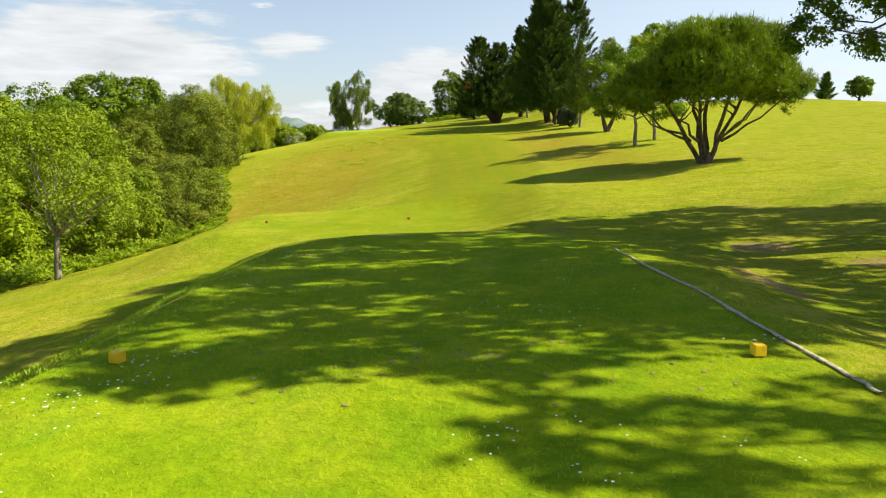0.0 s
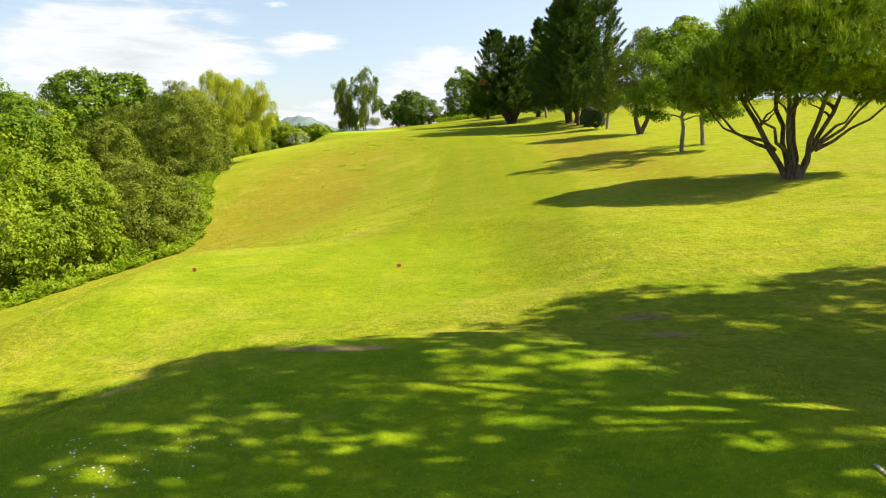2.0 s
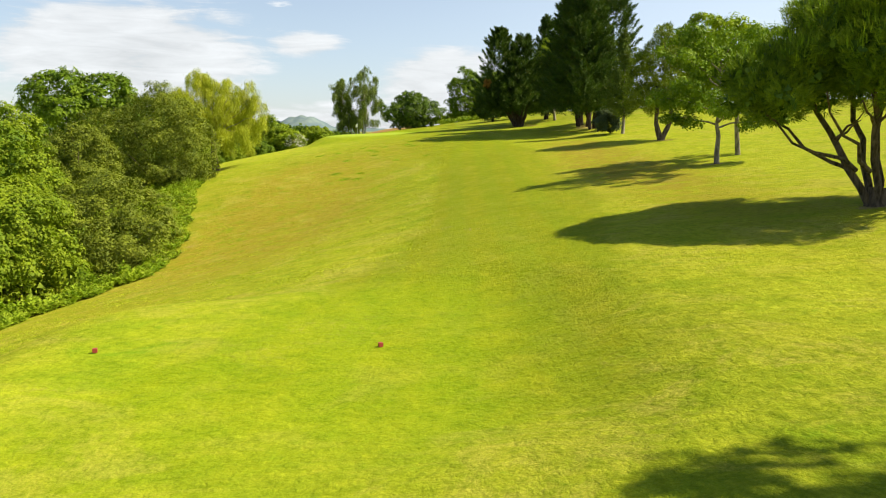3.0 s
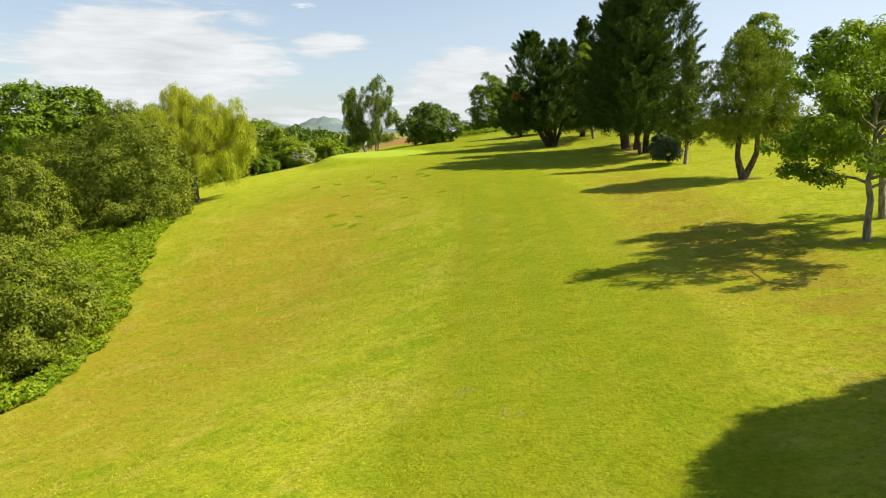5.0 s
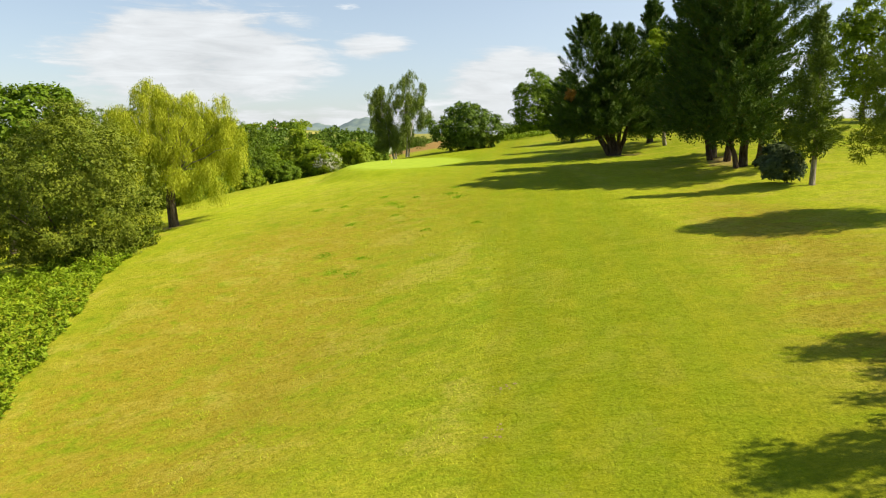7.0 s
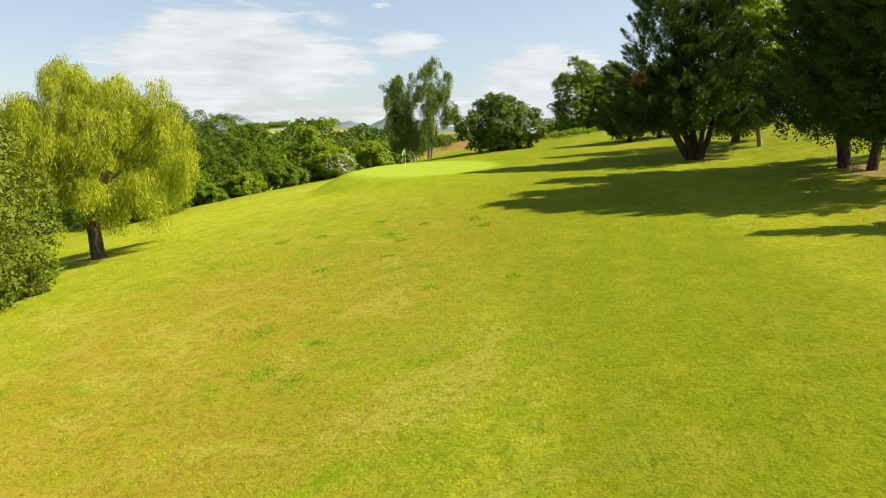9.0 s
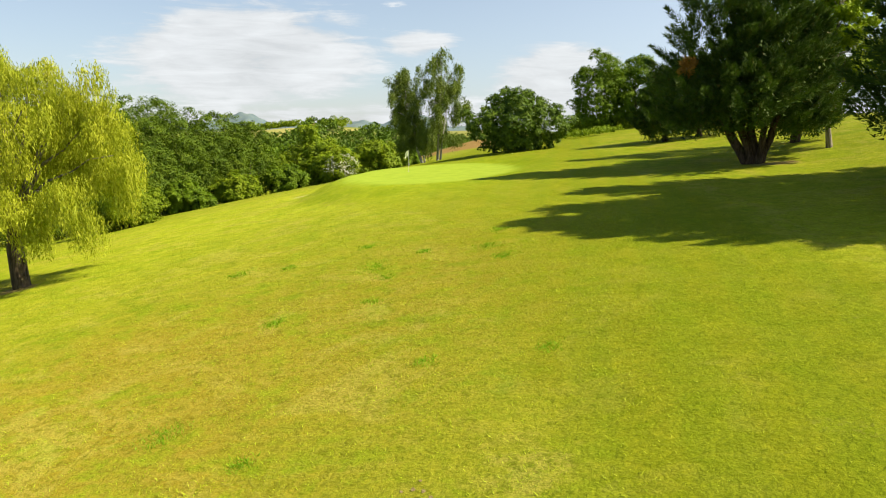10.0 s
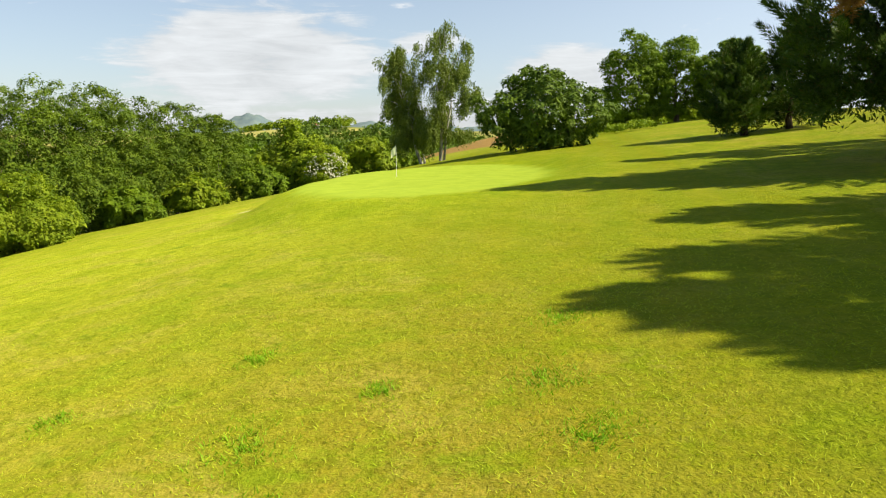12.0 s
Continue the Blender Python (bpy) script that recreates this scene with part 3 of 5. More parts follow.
def cone_plumes(rng, x, y, z0, z1, radius, count, lean=0.0, point=0.62):
    """Rising boughs of a conifer: starts, tips and half-widths."""
    h = np.append(rng.uniform(0, 1, count) ** 1.05, rng.uniform(0.86, 1.0, 8))
    wide = radius * np.clip(np.minimum((1.03 - h) ** point, 0.62 + h * 2.2), 0.05, 1) * rng.uniform(0.72, 1.12, len(h))
    a = rng.uniform(0, 2 * math.pi, len(h))
    out = np.stack([np.cos(a), np.sin(a), 0 * a], 1)
    tip = np.array([x, y, z0]) + out * wide[:, None] + np.stack([lean * h, 0 * h, (z1 - z0) * h], 1)
    steep = rng.uniform(0.25, 0.75, len(h)) + 0.9 * h ** 2
    long = 0.85 + 0.34 * wide + rng.uniform(0, 0.5, len(h))
    way = out + np.stack([0 * h, 0 * h, steep], 1)
    way /= np.linalg.norm(way, axis=1, keepdims=True)
    return tip - way * long[:, None] * 0.75, tip + way * long[:, None] * 0.25, 0.22 + 0.17 * long * rng.uniform(0.7, 1.3, len(h))


def plume_crown(name, rng, plumes, per, length, width, lift=0.15):
    """Feathery pointed boughs, each a plume of sprays."""
    start, tip, half = plumes
    who = np.repeat(np.arange(len(half)), per)
    t = rng.uniform(0, 1, len(who)) ** 0.8
    axis = (tip - start)[who]
    way0 = axis / np.linalg.norm(axis, axis=1, keepdims=True)
    side = unit(rng, len(who))
    side -= way0 * (side * way0).sum(1, keepdims=True)
    side /= np.linalg.norm(side, axis=1, keepdims=True)
    r = half[who] * (1.02 - t) ** 0.75 * rng.uniform(0.35, 1.05, len(who))
    p = start[who] + axis * t[:, None] + side * r[:, None] * np.array([1.0, 1.0, 0.75])
    way = way0 * 0.9 + side * 0.6 + unit(rng, len(who)) * 0.3 + np.array([0, 0, lift])
    nrm = side + unit(rng, len(who)) * 0.4 + np.array([0, 0, 0.25])
    l = length * rng.uniform(0.6, 1.3, len(who))
    return make_mesh(name, *slips(p, way, nrm, l, width * rng.uniform(0.7, 1.3, len(who))))


def fountain_crown(name, rng, masses, split, dense, gap, length, width, sway=0.5, loose=0.9):
    """Curtains of hanging strands. masses: crown of the fall x, y, z, its lowest height, its half-width."""
    m = np.repeat(np.array(masses, float), split, 0)
    a, u = rng.uniform(0, 2 * math.pi, len(m)), np.sqrt(rng.uniform(0.02, 1, len(m)))
    fall = m[:, 2] - m[:, 3]
    m[:, 0] += np.cos(a) * u * m[:, 4]
    m[:, 1] += np.sin(a) * u * m[:, 4]
    m[:, 2] -= u ** 2 * m[:, 4] * 0.9 + rng.uniform(0, 0.38, len(m)) * fall
    m[:, 3] = m[:, 2] - fall * rng.uniform(0.25, 0.62, len(m))
    m[:, 4] *= rng.uniform(0.22, 0.42, len(m))
    area = m[:, 4] * (m[:, 2] - m[:, 3])
    who = np.repeat(np.arange(len(m)), np.maximum((dense * area / area.mean()).astype(int), 6))
    a, u = rng.uniform(0, 2 * math.pi, len(who)), np.sqrt(rng.uniform(0, 1, len(who)))
    out = np.stack([np.cos(a), np.sin(a), 0 * a], 1)
    top = m[who, :3] + out * (u * m[who, 4])[:, None] - np.array([0, 0, 1.0]) * (u ** 2 * m[who, 4] * 0.8)[:, None]
    top += rng.normal(size=top.shape) * 0.12
    drop = np.maximum((top[:, 2] - m[who, 3]) * rng.uniform(0.25, 1.0, len(who)) ** 0.7, 0.5)
    count = np.maximum((drop / gap).astype(int), 3)
    strand = np.repeat(np.arange(len(who)), count)
    t = np.concatenate([np.linspace(0, 1, c) for c in count])
    q = top[strand] + out[strand] * (np.sqrt(t) * sway * u[strand] + 0.05)[:, None] - np.array([0, 0, 1.0]) * (t * drop[strand])[:, None]
    q += rng.normal(size=q.shape) * 0.08
    way = np.array([0, 0, -1.0]) + unit(rng, len(q)) * loose
    nrm = out[strand] * 0.9 + unit(rng, len(q)) * 0.55 + np.array([0, 0, 0.25])
    l = length * rng.uniform(0.6, 1.3, len(q))
    return make_mesh(name, *slips(q, way, nrm, l, width * rng.uniform(0.7, 1.3, len(q))))


def join_blobs(*many):
    return np.concatenate([m[0] for m in many]), np.concatenate([m[1] for m in many])


def plant(name, x, y, label, category, group="", sink=0.08):
    """The Empty at a plant's foot."""
    root = new(name)
    root.location = (x, y, land_at(x, y) - sink)
    root.empty_display_size = 0.3
    return tagged(root, label, category, group)


def trunk_and_limbs(root, rng, bark, stems, limbs, n=7):
    """stems: (start, end, r0, r1); limbs: (start, end, r0, r1, sag)."""
    trunks = [part("trunk", limb_mesh("trunk", s, e, r0, r1, rng, 0.02, n, 10, 0.011)[0], bark, root) for s, e, r0, r1 in stems]
    for s, e, r0, r1, sag in limbs:
        part("limb", limb_mesh("limb", s, e, r0, r1, rng, sag, 6, 7)[0], bark, trunks[0] if trunks else root)
    return trunks


def reach_limbs(rng, fork, blobs, count, r0, sag=0.06):
    """Limbs from the fork out to some of the clumps."""
    pick = rng.choice(len(blobs[0]), min(count, len(blobs[0])), replace=False)
    return [(fork, tuple(blobs[0][i]), r0 * rng.uniform(0.6, 1.0), r0 * 0.15, sag) for i in pick]


# ---- trees and bushes ----
def broad_tree(name, seed, x, y, label, category, crowns, leaves, size, leaf, bark, stem=(2.0, 0.25), boughs=26, clump=0.36, limbs=8, slim=0.6, group="", skirt=-0.55, core=6, fuzz=0.12):
    """A broad-leaved tree. crowns: ellipsoids over the foot; stem: height of the fork and radius."""
    rng = np.random.default_rng(seed)
    root = plant(name, x, y, label, category, group)
    blobs = join_blobs(*[sub_blobs(rng, c, boughs, clump, skirt, core) for c in crowns])
    top = crowns[0]
    fork = (top[0] * 0.25, top[1] * 0.25, stem[0])
    trunk_and_limbs(root, rng, bark, [((0, 0, 0), fork, stem[1] * 1.25, stem[1] * 0.85)], reach_limbs(rng, fork, blobs, limbs, stem[1] * 0.45))
    part("crown", leaf_crown("crown", rng, blobs, leaves, size, slim=slim, fuzz=fuzz), leaf, root)
    return root


def conifer(name, seed, x, y, label, cones, per, stems, leaf=None, spray=(0.34, 0.075), group="", lift=0.15, bark=None):
    """A dense conifer. cones: (dx, dy, z0, z1, radius, boughs); stems: ((dx, dy), (ex, ey, ez), radius)."""
    rng = np.random.default_rng(seed)
    root = plant(name, x, y, label, "conifer", group)
    trunk_and_limbs(root, rng, bark or BARK_DARK, [((sx, sy, 0), e, r * 1.2, r * 0.5) for (sx, sy), e, r in stems], [])
    many = [cone_plumes(rng, *c) for c in cones]
    plumes = tuple(np.concatenate([m[i] for m in many]) for i in range(3))
    part("crown", plume_crown("crown", rng, plumes, per, *spray, lift), leaf or LEAF_CYPRESS, root)
    mid = (plumes[0] * 0.85 + plumes[1] * 0.15), np.repeat(plumes[2][:, None], 3, 1) * 1.25
    part("inner_foliage", leaf_crown("inner_foliage", rng, mid, len(mid[0]) * 22, 0.30, slim=0.25, fuzz=0.05, twigs=0), leaf or LEAF_CYPRESS, root)
    return root


def layered_tree(name, seed, x, y, label, category, height, spread, fork, radius, leaves, size, leaf, bark, boughs=18, top=0.38, lean=0.0, south=0.0):
    """A young broad-leaved tree: a leader and tiers of boughs with flat sprays of leaves, gaps between them."""
    rng = np.random.default_rng(seed)
    root = plant(name, x, y, label, category)
    me, pts = limb_mesh("trunk", (0, 0, 0), (lean, 0, height * 0.88), radius * 1.2, radius * 0.2, rng, 0.0, 9, 10, 0.008)
    trunk = part("trunk", me, bark, root)
    centre, rad = [(lean, 0, height * 0.93)], [(0.6, 0.6, 0.5)]
    for k in range(boughs):
        h = (k + rng.uniform(0.1, 0.9)) / boughs
        z = fork + (height * 0.86 - fork) * h
        a = k * 2.4 + rng.uniform(-0.4, 0.4)
        long = spread * (1.0 - (1.0 - top) * h ** 1.2) * rng.uniform(0.7, 1.08) * (1.0 + south * max(-math.sin(a), -0.4))
        way = np.array([math.cos(a), math.sin(a), 0.12 + 0.5 * h])
        start = np.array([lean * z / height, 0, z])
        me, arm = limb_mesh("limb", start, start + way * long, radius * (0.5 - 0.25 * h), 0.012, rng, 0.05, 6, 6, 0.02)
        part("limb", me, bark, trunk)
        for t in (0.42, 0.6, 0.76, 0.9, 1.0):
            for side in (-1, 1):
                off = np.array([-way[1], way[0], 0]) * side * rng.uniform(0.05, 0.34) * long * t * 0.75
                k2 = rng.uniform(0.32, 0.62) * (0.75 + 0.25 * spread / 4)
                centre.append(tuple(start + way * long * t + off + np.array([0, 0, rng.uniform(-0.25, 0.3)])))
                rad.append((k2, k2, k2 * 0.55))
    part("crown", leaf_crown("crown", rng, (np.array(centre), np.array(rad)), leaves, size, up=0.5, slim=0.6, fuzz=0.16, twigs=0), leaf, root)
    return root


def umbrella_pine():
    rng = np.random.default_rng(5)
    root = plant("umbrella_pine", 16.2, 48.4, "many-stemmed umbrella pine with a broad domed crown", "pine tree")
    dome = join_blobs(sub_blobs(rng, (0.25, -0.2, 5.75, 4.9, 5.8, 3.05), 130, 0.27), sub_blobs(rng, (-4.2, 0, 4.4, 2.2, 3.2, 1.7), 28, 0.4),
                      sub_blobs(rng, (3.9, 0.3, 4.7, 2.3, 3.0, 1.7), 24, 0.4), sub_blobs(rng, (4.6, -1.0, 3.1, 0.6, 0.6, 0.4), 4, 0.4, core=0))
    low = dome[0][:, 2] > 2.7
    dome = dome[0][low], dome[1][low]
    stems = [((-0.25, 0, 0), (-2.6, 0.6, 4.3), 0.16, 0.09), ((-0.1, -0.2, 0), (-1.0, -0.8, 5.2), 0.15, 0.08), ((0.1, 0.2, 0), (0.3, 1.2, 5.6), 0.16, 0.09),
             ((0.2, -0.1, 0), (1.5, -0.5, 5.3), 0.16, 0.08), ((0.3, 0.1, 0), (2.7, 0.8, 4.6), 0.14, 0.08), ((0.0, 0.3, 0), (-0.3, 2.4, 5.0), 0.16, 0.08)]
    limbs = []
    for s, e, r0, r1 in stems:
        for k in range(3):
            t = rng.uniform(0.55, 0.95)
            a = np.array(s) + (np.array(e) - np.array(s)) * t
            out = unit(rng, 1)[0] * np.array([2.6, 2.6, 0.7]) + np.array([e[0] * 0.55, e[1] * 0.55, 1.1])
            limbs.append((tuple(a), tuple(a + out), 0.07, 0.02, 0.05))
    for e in ((-5.2, -0.4, 3.9), (-4.6, 1.4, 4.1), (5.0, -0.6, 4.4), (4.3, 1.6, 4.2), (-3.4, -2.6, 4.2), (3.0, -3.0, 4.5)):
        limbs.append(((e[0] * 0.18, e[1] * 0.18, 1.4), e, 0.10, 0.03, -0.06))
    trunk_and_limbs(root, rng, BARK, stems, limbs)
    butt, _ = limb_mesh("trunk_foot", (0, 0, -0.1), (0.05, 0, 0.75), 0.52, 0.34, rng, 0, 4, 14)
    part("trunk_foot", butt, BARK, root)
    part("crown", tuft_crown("crown", rng, dome, 19500, 11, 0.25, 0.034, 0.8, 0.6), LEAF_PINE, root)
    # darker leaves fill the dome: the crown's inner shade put into their colour
    part("inner_foliage", leaf_crown("inner_foliage", rng, (dome[0], dome[1] * 0.72), 6000, 0.34, fuzz=0.05, twigs=0), LEAF_DARK_GREEN, root)
    high = dome[0][:, 2] > 5.2
    part("new_growth", tuft_crown("new_growth", rng, (dome[0][high], dome[1][high] * 1.06), 3400, 4, 0.42, 0.04, 2.6, 0.2), LEAF_SHOOT, root, "pale upright young shoots")


def weeping_willow():
    rng = np.random.default_rng(8)
    root = plant("weeping_willow", -32.1, 121.4, "yellow-green weeping willow with hanging strands and a brown trunk", "willow tree")
    masses = [(-2.3, 0.0, 15.3, 10.2, 1.5), (-0.6, 0.6, 14.2, 9.5, 1.3), (1.2, 0.3, 14.1, 9.0, 1.4), (4.6, 0.0, 13.0, 8.6, 1.2), (3.2, 0.8, 12.6, 8.0, 1.2), (5.5, -0.3, 11.4, 7.0, 1.1),
              (-4.3, -0.5, 12.6, 8.2, 1.3), (-3.7, 0.5, 9.8, 5.4, 1.2), (-0.9, -2.4, 11.2, 3.1, 1.1), (1.6, -2.6, 9.6, 5.4, 1.2), (3.8, -1.5, 7.6, 2.7, 1.5), (2.6, -2.2, 11.6, 7.2, 1.2),
              (0.0, 2.6, 12.2, 4.6, 1.7), (3.0, 2.5, 11.0, 4.6, 1.6), (-2.5, 2.5, 11.0, 4.6, 1.6), (-2.3, -2.2, 12.2, 7.6, 1.2), (5.0, 1.5, 9.2, 4.6, 1.2), (-4.9, 1.0, 10.0, 6.0, 1.1),
              (0.5, -1.0, 13.0, 8.6, 1.2), (1.9, -3.4, 6.9, 3.0, 1.0), (-2.6, -3.0, 8.4, 4.4, 1.0)]
    fork = (-0.3, 0.1, 4.2)
    limbs = [(fork, (x, y, z * 0.94 - 1.5), 0.15 * rng.uniform(0.6, 1.0), 0.025, 0.06) for x, y, z, _, _ in masses]
    trunk_and_limbs(root, rng, BARK, [((0.1, 0, 0), fork, 0.50, 0.34)], [])
    trunk_and_limbs(root, rng, BARK_PALE, [], limbs)
    part("crown", fountain_crown("crown", rng, [(x, y, z * 0.94, low * 0.94, w * 1.1) for x, y, z, low, w in masses], 9, 42, 0.09, 0.215, 0.056, 0.3, 0.55), LEAF_WILLOW, root)


def birches():
    for k, (x, y, h, r, lean) in enumerate(((-22.6, 188.0, 13.2, 2.3, -2.8), (-20.6, 188.6, 15.4, 3.3, 0.4))):
        rng = np.random.default_rng(30 + k)
        root = plant("silver_birch", x, y, "slender silver birch with drooping green twigs", "birch tree", "birches behind the green")
        t = np.append(rng.uniform(0.26, 0.98, 64), (1.0, 0.96, 0.9))
        a, wide = rng.uniform(0, 2 * math.pi, 67), r * (1.2 - np.abs(t - 0.5)) * rng.uniform(0.15, 1.1, 67)
        wide[-3:] *= 0.35
        masses = [(lean * s + w * math.cos(b), w * math.sin(b), h * s, max(h * s - rng.uniform(2.0, 5.0) * (1.6 - s), 0.9), rng.uniform(0.6, 1.2)) for s, b, w in zip(t, a, wide)]
        stems = [((0, 0, 0), (lean, 0, h * 0.92), 0.20, 0.04), ((0.3, 0.3, 0), (lean + 1.0, 0.4, h * 0.7), 0.14, 0.03)]
        limbs = [((lean * 0.5, 0, h * 0.42), (m[0], m[1], m[2] - 0.4), 0.07, 0.015, 0.05) for m in masses[::4]]
        trunk_and_limbs(root, rng, BARK_BIRCH, stems, limbs)
        part("crown", fountain_crown("crown", rng, masses, 3, 19, 0.125, 0.23, 0.12, 0.15, 0.9), LEAF_BIRCH, root)


def build_right_side():
    umbrella_pine()
    layered_tree("young_maple", 11, 17.3, 70.6, "young broad-leaved tree with light green spreading boughs", "tree", 8.2, 5.0, 2.3, 0.16, 19000, 0.19, LEAF_MAPLE, BARK_PALE, 22, 0.5, 0.0, 0.45)
    layered_tree("young_maple", 12, 20.4, 75.5, "slim young tree with an airy light crown", "tree", 10.2, 3.7, 2.9, 0.17, 9500, 0.22, LEAF_ASH, BARK_PALE, 18, 0.45, -0.8)
    # the twin-stemmed pine
    rng = np.random.default_rng(14)
    root = plant("field_pine", 19.8, 95.0, "pine with two crooked stems on a bare patch", "pine tree")
    blobs = join_blobs(sub_blobs(rng, (0.2, 0, 6.0, 3.6, 3.4, 3.9), 80, 0.24, -0.95, 2), sub_blobs(rng, (-2.3, 0, 3.7, 2.1, 2.2, 1.5), 12, 0.45, core=1), sub_blobs(rng, (2.6, 0, 4.2, 2.1, 2.2, 1.6), 12, 0.45, core=1),
                       sub_blobs(rng, (0.3, 0, 9.9, 1.3, 1.3, 1.3), 12, 0.4, core=1), sub_blobs(rng, (2.3, 0, 9.0, 0.9, 0.9, 0.8), 6, 0.4, core=0))
    stems = [((0, 0, 0), (-0.5, 0, 1.6), 0.36, 0.22), ((-0.5, 0, 1.5), (-0.3, 0.2, 5.6), 0.22, 0.12), ((0.1, 0, 0.2), (0.9, 0.1, 2.0), 0.28, 0.2),
             ((0.9, 0.1, 1.9), (0.5, -0.2, 9.4), 0.2, 0.06)]
    trunk_and_limbs(root, rng, BARK, stems, reach_limbs(rng, (0.2, 0, 3.6), blobs, 14, 0.1))
    part("crown", tuft_crown("crown", rng, blobs, 5600, 12, 0.30, 0.040, 0.6, 0.9), LEAF_FIELD, root)
    # the thin one with a bare trunk, the clipped bush beside it
    conifer("slim_conifer", 16, 18.8, 108.0, "slim conifer with a bare straight trunk", [(-0.2, 0, 2.6, 11.4, 1.8, 120, 0.0, 0.8)], 110,
            [((0, 0), (0, 0, 8.0), 0.17)], LEAF_SLIM, (0.28, 0.06), lift=-0.1, bark=BARK_PALE)
    rng = np.random.default_rng(17)
    root = plant("round_bush", 17.3, 110.0, "round dark evergreen bush", "bush")
    part("foliage", leaf_crown("foliage", rng, sub_blobs(rng, (0, 0, 1.35, 1.6, 1.5, 1.35), 26, 0.45), 7000, 0.20), LEAF_DARK, root)
    # the tall dark cypresses
    group = "tall cypresses beside the fairway"
    conifer("leyland_cypress", 18, 17.2, 128.5, "tall dark leyland cypress with several stems",
            [(-1.6, 0.5, 2.7, 17.8, 4.6, 240, 0.0, 0.58), (2.0, 1.5, 2.7, 16.4, 4.4, 180, 0.0, 0.6), (0.2, -2.2, 3.3, 14.6, 4.0, 140, 0.0, 0.55)], 175,
            [((0.2, 1.2), (0.4, 1.0, 10), 0.33), ((0.6, -2.2), (0.8, -2.4, 11), 0.30), ((-0.3, 0.2), (-1.6, -0.6, 9), 0.25)], group=group)
    conifer("leyland_cypress", 19, 18.2, 120.5, "tall dark leyland cypress with several stems",
            [(-3.0, -1.4, 2.8, 19.6, 4.6, 250, 0.0, 0.52), (1.6, -0.8, 2.7, 18.9, 4.5, 200, 0.0, 0.56), (-3.0, 2.4, 2.9, 18.8, 4.3, 200, 0.0, 0.52), (-2.2, -4.0, 2.9, 17.4, 4.1, 200, 0.0, 0.5)], 185,
            [((-0.2, 1.3), (0.2, 1.0, 10), 0.34), ((0.8, 0.8), (1.6, 0.2, 8), 0.26), ((-0.9, 0.6), (-2.0, 0.4, 6), 0.2)], group=group)
    spreading = conifer("leyland_cypress", 20, 9.4, 140.8, "spreading dark cypress on several splayed stems", [(-3.2, -0.4, 3.0, 14.8, 4.3, 230, 0.0, 0.52), (0.6, 0, 2.8, 13.8, 4.6, 210, 0.0, 0.55), (3.4, 0.4, 2.8, 10.6, 3.2, 110), (-1.0, -2.4, 3.2, 10.2, 3.4, 110)], 245,
            [((-0.3, 0), (-3.6, 0, 5.4), 0.32), ((-0.1, -0.2), (-2.0, -0.4, 6.4), 0.28), ((0.1, 0), (-0.6, 0.4, 7), 0.32), ((0.5, 0.1), (2.2, 0, 5.4), 0.26), ((0.3, -0.2), (0.7, -1.6, 6), 0.24)], spray=(0.30, 0.056), group=group)
    rng = np.random.default_rng(29)
    part("dead_spray", tuft_crown("dead_spray", rng, sub_blobs(rng, (-4.9, -2.9, 6.3, 0.6, 0.6, 0.8), 9, 0.5, core=1), 120, 9, 0.24, 0.07, 0.4, 0.9), DEAD, spreading, "rusty brown dead sprays")
    conifer("leyland_cypress", 21, 14.8, 151.0, "tall dark leyland cypress with several stems", [(0, 0, 1.7, 16.8, 4.6, 230, 0.0, 0.75)], 170, [((0, 0), (0, 0, 10), 0.34)], group=group)
    conifer("leyland_cypress", 22, 6.6, 167.0, "low dark cypress with boughs to the ground", [(-0.6, 0, 1.2, 7.0, 3.2, 150)], 170, [((0, 0), (0, 0, 5), 0.25)], group=group)
    conifer("leyland_cypress", 23, 10.2, 168.5, "low dark cypress with boughs to the ground", [(0.4, 0, 1.2, 8.4, 3.6, 160)], 170, [((0, 0), (0, 0, 5), 0.25)], group=group)
    layered_tree("field_ash", 25, 15.6, 145.0, "light green ash with a slim pale trunk among the cypresses", "ash tree", 13.2, 4.0, 4.4, 0.2, 14000, 0.27, LEAF_ASH, BARK_PALE, 26, 0.45)
    # behind them
    broad_tree("field_oak", 24, 40.8, 155.0, "round light green broad-leaved tree on the rise", "tree", [(0, 0, 9.2, 4.9, 4.6, 6.0), (1.5, 0, 4.6, 4.2, 4.0, 3.0)], 14000, 0.38, LEAF_HEDGE, BARK, (2.6, 0.3), 44, 0.27, skirt=-0.9)
    for k, (x, y, h, r) in enumerate(((48.5, 150.0, 13.0, 3.8), (56.0, 149.0, 11.5, 3.6))):
        layered_tree("distant_pine", 40 + k, x, y, "dark pine with open tiers on the far rise", "pine tree", h, r, h * 0.3, 0.24, 10000, 0.30, LEAF_DARK_GREEN, BARK, 20, 0.4)
    conifer("distant_pine", 42, 72.5, 150.0, "dark pine standing on the far rise", [(0, 0, 0.5, 5.0, 1.8, 60, 0.0, 0.95)], 130, [((0, 0), (0, 0, 3.5), 0.25)], LEAF_DARK_GREEN, (0.4, 0.1))
    broad_tree("distant_oak", 26, 79.0, 150.0, "small round tree on the ridge", "tree", [(0, 0, 2.5, 2.7, 2.5, 2.0)], 2600, 0.5, LEAF_OAK, BARK, (1.0, 0.25), 16)
